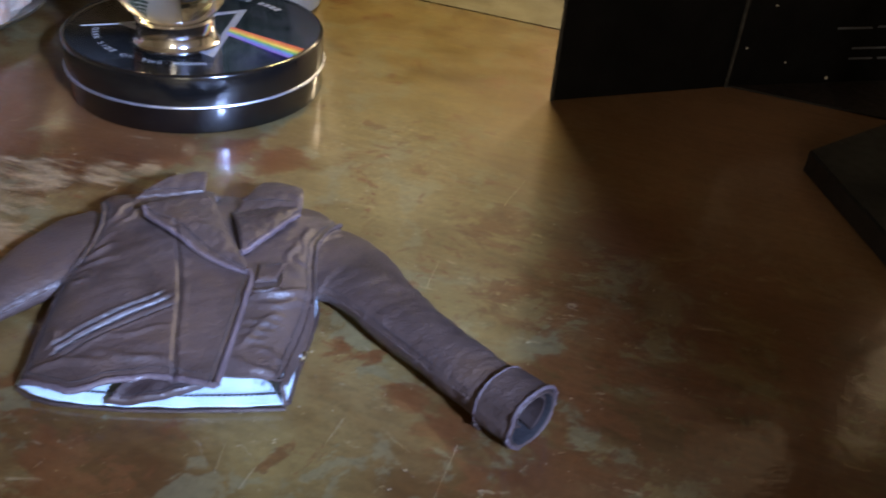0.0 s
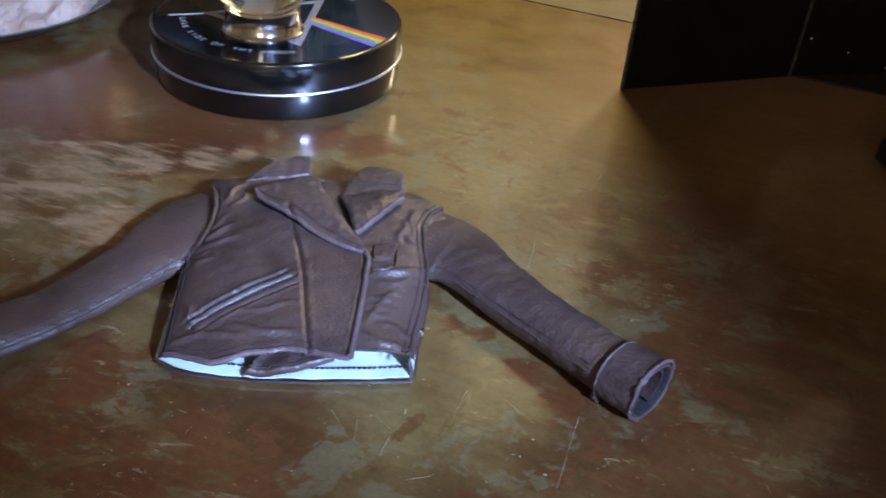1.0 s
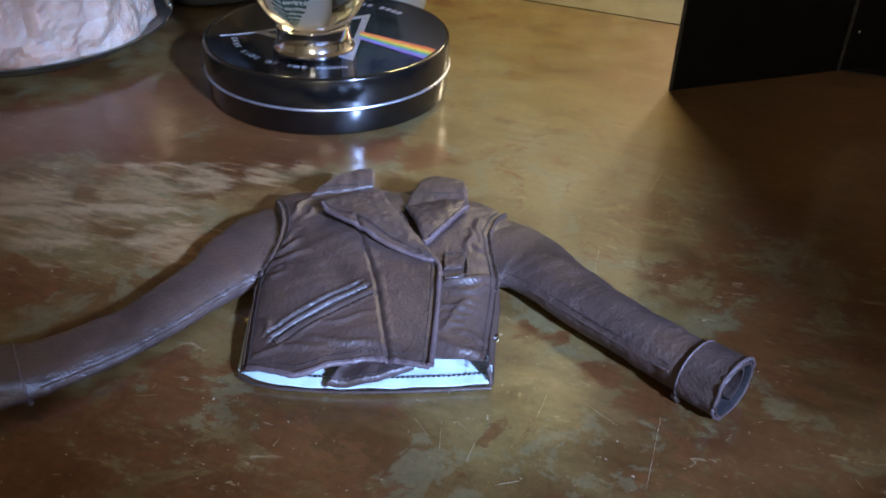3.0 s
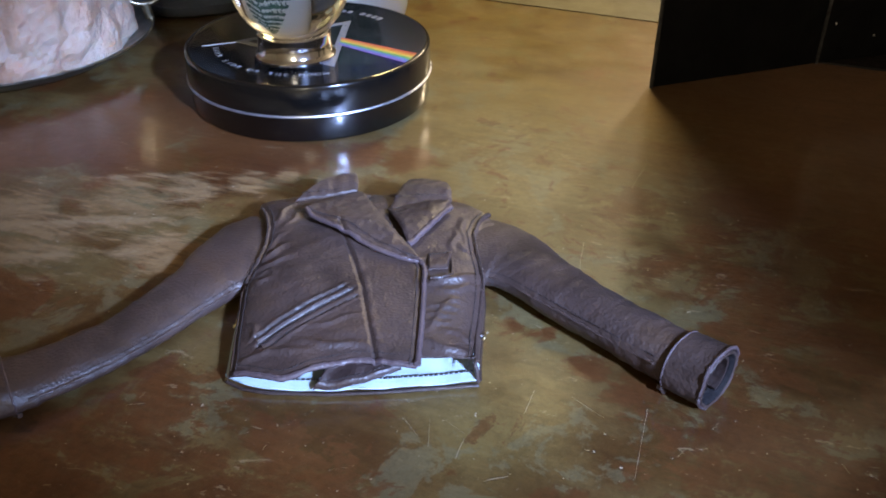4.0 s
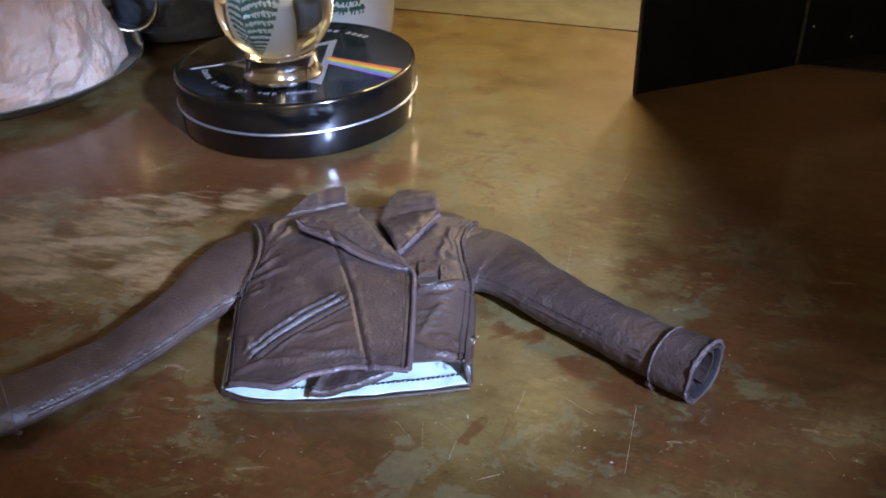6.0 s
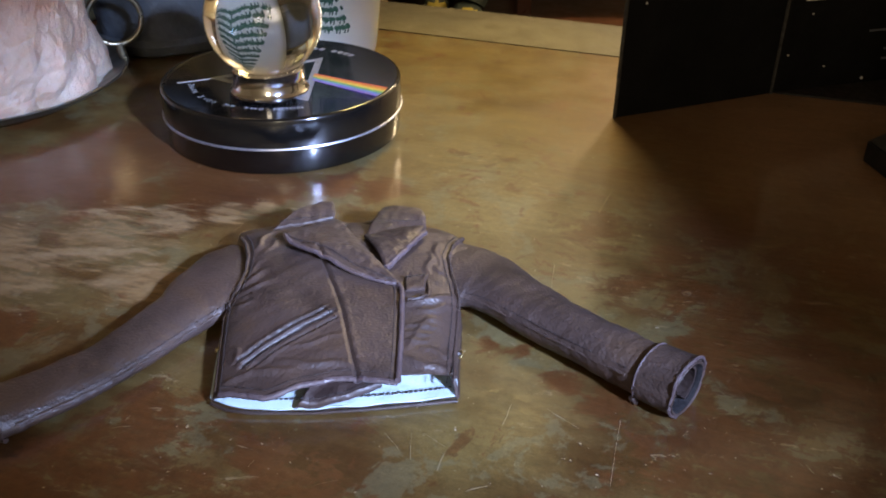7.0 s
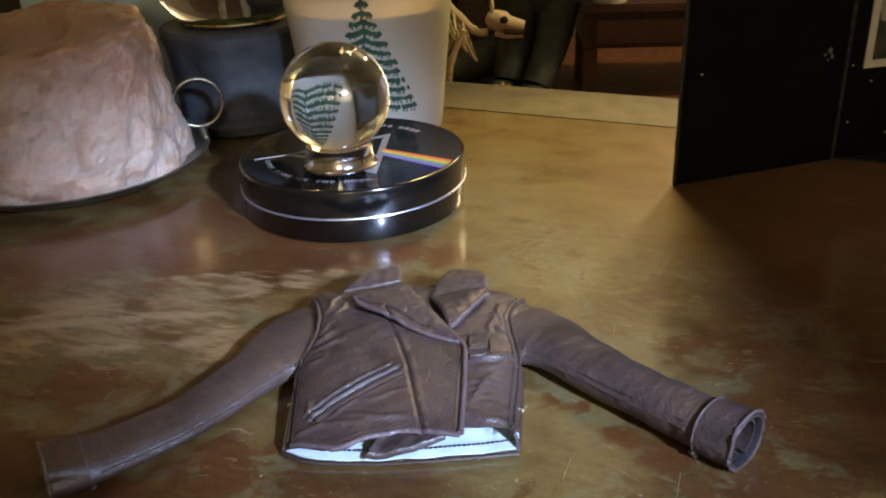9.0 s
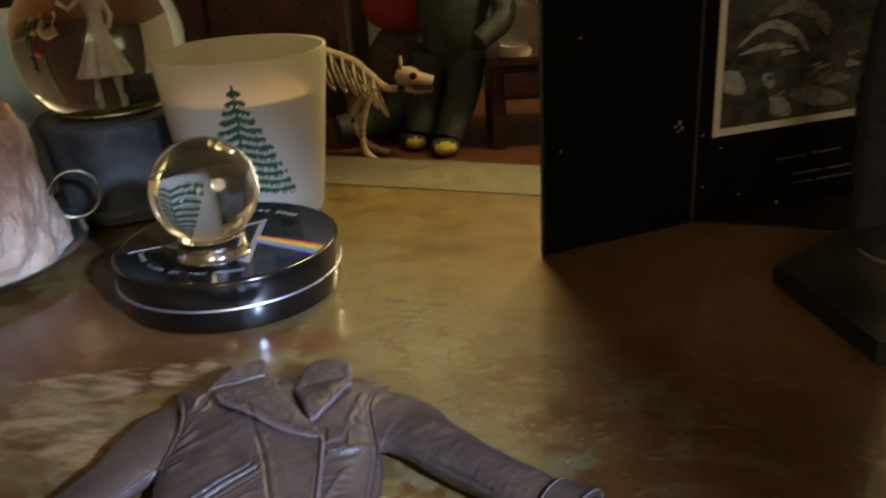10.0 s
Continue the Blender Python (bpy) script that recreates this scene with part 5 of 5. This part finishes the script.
    for i in range(150):
        u, z = rnd.uniform(0.018, 0.145), rnd.uniform(0.058, 0.20)
        stroke(((u, z), (u + rnd.uniform(0.002, 0.007), z + rnd.uniform(-0.003, 0.003)), (u + rnd.uniform(0.006, 0.012), z + rnd.uniform(-0.004, 0.004))), rnd.uniform(0.0004, 0.0015), inks[rnd.choice((0, 0, 0, 1, 2))])
    # small caption lines below the print
    for u0, u1, z in ((0.054, 0.074, 0.0285), (0.077, 0.098, 0.0290), (0.066, 0.086, 0.0180), (0.089, 0.108, 0.0180), (0.066, 0.080, 0.0125), (0.083, 0.108, 0.0125)):
        panel(u0, u1, z, z + 0.0010, 0.0003, "caption_bar", PRINT_GREY, rl)
    # printed mark on the left leaf and pale specks
    nl = Vector((-ul.y, ul.x, 0))
    if nl.y > 0:
        nl = -nl
    bits = []
    for s, z, r in ((0.0115, 0.0590, 0.0012), (0.0098, 0.0560, 0.0009), (0.0140, 0.0572, 0.0007), (0.0120, 0.0545, 0.0006)):
        bits.append(ball(ul * s + nl * 0.0002 + Vector((0, 0, z)), r, (1, 0.3, 1.2), 10, 6, 0.5, 300))
    part("printed_mark", join(*bits), PRINT_GREY, f)
    bits = []
    for s, z in ((0.0845, 0.0555), (0.0735, 0.1105)):
        bits.append(ball(ul * s + nl * 0.0002 + Vector((0, 0, z)), 0.0005, seg=8, rings=6))
    for u, z in ((0.0565, 0.003), (0.0161, 0.0409), (0.004, 0.05), (0.006, 0.02), (0.03, 0.012)):
        bits.append(ball(on_leaf(u, z, 0.0002), 0.0005 if u < 0.04 else 0.0009, seg=8, rings=6))
    tagged(part("dust_specks", join(*bits), CARD_WHITE, f), kind="stuff")


build_folder()

# ---- doll on its stand ----
def build_doll():
    c = Vector((0.3360, 0.2200, 0))
    st = thing("display_stand", "black hexagonal display stand on the table", "stand", c)
    hexa = [(0.0800 * math.cos(math.radians(157.6 + 60 * k)), 0.0800 * math.sin(math.radians(157.6 + 60 * k))) for k in range(6)]
    part("plinth", prism(hexa, 0.0, 0.0100, 0.0008), STAND_BLACK, st, smooth=False)
    parts = []
    for x, y in ((-0.036, 0.022), (0.012, 0.012)):
        parts.append(ball((x, y - 0.010, 0.0170), 0.0120, (0.80, 1.75, 0.62), 20, 12))
        parts.append(tube(spline([(x, y, 0.018), (x + 0.001, y, 0.05), (x + 0.002, y + 0.002, 0.09), (x * 0.7, y * 0.9, 0.145)], 20), lambda t: 0.0088 + 0.005 * t + 0.0009 * math.sin(t * 25), 14))
    parts.append(ball((-0.010, 0.014, 0.158), 0.032, (1, 0.62, 0.7)))
    parts.append(ball((-0.010, 0.014, 0.205), 0.036, (1, 0.6, 1.3)))
    parts.append(ball((-0.010, 0.012, 0.275), 0.020, (0.85, 0.95, 1.15)))
    for k in (-1, 1):
        parts.append(tube(spline([(-0.010 + 0.036 * k, 0.014, 0.235), (-0.010 + 0.044 * k, 0.006, 0.19), (-0.010 + 0.040 * k, -0.002, 0.15)], 14), lambda t: 0.013 - 0.003 * t, 12))
    d = part("doll", join(*parts), CLOTH_GREY, None)
    d.location = c + Vector((0, 0, 0.0095))
    tagged(d, "dark clothed doll with pale soled shoes on a black plinth", "doll")
    d.data.materials.append(IVORY)
    for p in d.data.polygons:
        if 0.0118 < p.center.z < 0.0142 and p.center.y < 0.012:
            p.material_index = 1


build_doll()

# ---- far side of the room ----
def build_far():
    fz = FLOOR_Z
    # bone coloured animal skeleton
    x0, y0 = -0.16, 2.95
    bits = []
    spine = spline([(x0 - 0.28, y0 + 0.02, fz + 0.34), (x0 - 0.12, y0, fz + 0.40), (x0 + 0.02, y0, fz + 0.36), (x0 + 0.13, y0, fz + 0.26), (x0 + 0.18, y0, fz + 0.25)], 30)
    bits.append(tube(spine, 0.014, 8, jitter=0.4))
    for i in range(9):
        p = spine[3 + i * 2]
        for k in (-1, 1):
            bits.append(tube(spline([p, p + Vector((0.01, 0.055 * k, -0.05)), p + Vector((0.03, 0.045 * k, -0.11)), p + Vector((0.045, 0.008 * k, -0.14))], 10), 0.0055, 6))
    bits.append(ball((x0 + 0.215, y0, fz + 0.290), 0.042, (1.05, 0.75, 0.85), 18, 12, 0.16, 9))
    bits.append(tube([(x0 + 0.225, y0 - 0.004, fz + 0.288), (x0 + 0.265, y0 - 0.008, fz + 0.278), (x0 + 0.305, y0 - 0.010, fz + 0.270)], lambda t: 0.030 - 0.011 * t, 12))
    bits.append(tube([(x0 + 0.205, y0 - 0.004, fz + 0.250), (x0 + 0.245, y0 - 0.008, fz + 0.238), (x0 + 0.300, y0 - 0.010, fz + 0.240)], lambda t: 0.013 - 0.004 * t, 10))
    for k in (-1, 1):
        bits.append(ball((x0 + 0.195, y0 + 0.026 * k, fz + 0.338), 0.013, (0.55, 0.5, 1.7), 10, 8))
        bits.append(tube(spline([(x0 + 0.10, y0 + 0.05 * k, fz + 0.27), (x0 + 0.03 - 0.02 * k, y0 + 0.05 * k, fz + 0.15), (x0 + 0.05, y0 + 0.05 * k, fz + 0.05), (x0 + 0.11 + 0.02 * k, y0 + 0.05 * k - 0.02, fz + 0.012)], 16), 0.011, 8, jitter=0.5))
        bits.append(tube(spline([(x0 - 0.24, y0 + 0.05 * k, fz + 0.33), (x0 - 0.19, y0 + 0.05 * k, fz + 0.20), (x0 - 0.25, y0 + 0.05 * k, fz + 0.09), (x0 - 0.20, y0 + 0.05 * k, fz + 0.012)], 16), 0.011, 8, jitter=0.5))
    sk = part("animal_skeleton", join(*bits), BONE, None)
    tagged(sk, "bone coloured animal skeleton ornament on the floor", "ornament")
    # near-black solids stand in for the shade of eye hole and open jaw
    part("eye_shade", ball((x0 + 0.236, y0 - 0.033, fz + 0.297), 0.014, (1, 0.5, 0.9), 12, 8), THREAD, sk, "dark ball standing in for shade in the eye socket")
    part("jaw_shade", tube([(x0 + 0.235, y0 - 0.024, fz + 0.256), (x0 + 0.275, y0 - 0.024, fz + 0.252), (x0 + 0.302, y0 - 0.022, fz + 0.252)], 0.007, 8), THREAD, sk, "dark bar standing in for shade between the jaws")
    # reptile statue
    gx, gy = 0.20, 3.02
    s = [ball((gx + 0.04, gy + 0.08, fz + 0.48), 0.165, (0.85, 0.75, 1.35), 26, 18, 0.12, 5), ball((gx + 0.03, gy + 0.06, fz + 0.76), 0.12, (0.95, 0.8, 1.1), 22, 14, 0.12, 5), ball((gx + 0.02, gy, fz + 0.92), 0.09, (0.9, 1.2, 0.8), 20, 12, 0.15, 5)]
    s.append(tube(spline([(gx - 0.05, gy + 0.10, fz + 0.35), (gx - 0.08, gy + 0.11, fz + 0.20), (gx - 0.11, gy + 0.06, fz + 0.05)], 14), lambda t: 0.085 - 0.03 * t, 16))
    s.append(tube(spline([(gx + 0.07, gy + 0.06, fz + 0.35), (gx + 0.05, gy + 0.04, fz + 0.20), (gx - 0.01, gy - 0.03, fz + 0.05)], 14), lambda t: 0.078 - 0.028 * t, 16))
    s.append(ball((gx - 0.13, gy + 0.04, fz + 0.030), 0.052, (0.9, 1.3, 0.58), 18, 10))
    s.append(ball((gx - 0.025, gy - 0.06, fz + 0.031), 0.056, (0.95, 1.3, 0.55), 18, 10))
    s.append(tube(spline([(gx + 0.16, gy + 0.02, fz + 0.62), (gx + 0.20, gy - 0.05, fz + 0.48), (gx + 0.11, gy - 0.10, fz + 0.40)], 14), lambda t: 0.05 - 0.015 * t, 12))
    s.append(tube(spline([(gx + 0.05, gy + 0.22, fz + 0.25), (gx - 0.12, gy + 0.24, fz + 0.12), (gx - 0.28, gy + 0.16, fz + 0.085), (gx - 0.42, gy + 0.10, fz + 0.07)], 24), lambda t: 0.10 - 0.05 * t, 16))
    g = part("reptile_statue", join(*s), SCALY, None)
    tagged(g, "large dark green reptile statue standing on the floor", "statue")
    me = g.data
    me.materials.append(TOE)
    for p in me.polygons:
        c = p.center
        if c.z < fz + 0.075 and ((c.y < gy - 0.100 and c.x > gx - 0.078) or (c.y < gy - 0.004 and c.x < gx - 0.078)) and c.x > gx - 0.2:
            p.material_index = 1
    # plush toy with a red shirt, behind
    t = thing("plush_toy", "grey-brown plush toy with a red top", "toy", (0.03, 3.35, fz))
    part("body", ball((0, 0, 0.26), 0.13, (1, 0.8, 1.25), 20, 14, 0.1, 7), FUR, t)
    part("top", ball((0.02, -0.02, 0.52), 0.15, (1.05, 0.85, 0.95), 20, 14, 0.08, 7), REDCLOTH, t, "red cloth top")
    part("foot", ball((-0.07, -0.08, 0.055), 0.07, (0.9, 1.3, 0.78), 14, 10), FUR, t)
    part("foot", ball((0.08, -0.08, 0.055), 0.07, (0.9, 1.3, 0.78), 14, 10), FUR, t)
    # dark chest with a glass jar
    b = thing("side_chest", "dark mahogany low chest on legs", "chest", (0.66, 3.15, fz))
    part("top", box((0.66, 0.40, 0.03), (0, 0, 0.315), 0.006), MAHOGANY, b, smooth=False)
    part("body", box((0.62, 0.36, 0.12), (0, 0, 0.239), 0.004), MAHOGANY, b, smooth=False)
    part("drawer_front", box((0.54, 0.015, 0.085), (0, -0.187, 0.238), 0.003), MAHOGANY, b, smooth=False)
    for x in (-0.285, 0.285):
        for y in (-0.155, 0.155):
            part("leg", box((0.05, 0.05, 0.178), (x, y, 0.089), 0.004), MAHOGANY, b, smooth=False)
    jr = thing("glass_jar", "round clear glass jar on a pale foot", "jar", (0.44, 3.02, fz + 0.3305))
    part("foot", lathe([(0, 0), (0.058, 0), (0.060, 0.012), (0.052, 0.035), (0, 0.035)], 32), IVORY, jr)
    part("bowl", ball((0, 0, 0.125), 0.098, (1, 1, 0.98), 28, 18), GLOBE_GLASS, jr)
    # dark cabinet and door post against the wall
    cb = thing("tall_cabinet", "dark tall cabinet against the back wall", "cabinet", (-0.75, 3.78, fz))
    part("body", box((1.05, 0.38, 1.9), (0, 0, 0.95), 0.008), MAHOGANY, cb, smooth=False)
    for x in (-0.26, 0.26):
        part("door", box((0.50, 0.02, 1.78), (x, -0.2015, 0.96), 0.006), MAHOGANY, cb, smooth=False)
    post = part("door_frame", box((0.07, 0.05, 2.1), (-0.09, 3.94, fz + 1.05), 0.006), simple("grey_paint", (0.09, 0.085, 0.08), (0.13, 0.12, 0.11), 10, 0.6), None, smooth=False)
    tagged(post, "grey painted door post at the back wall", "door frame", kind="structure")


build_far()
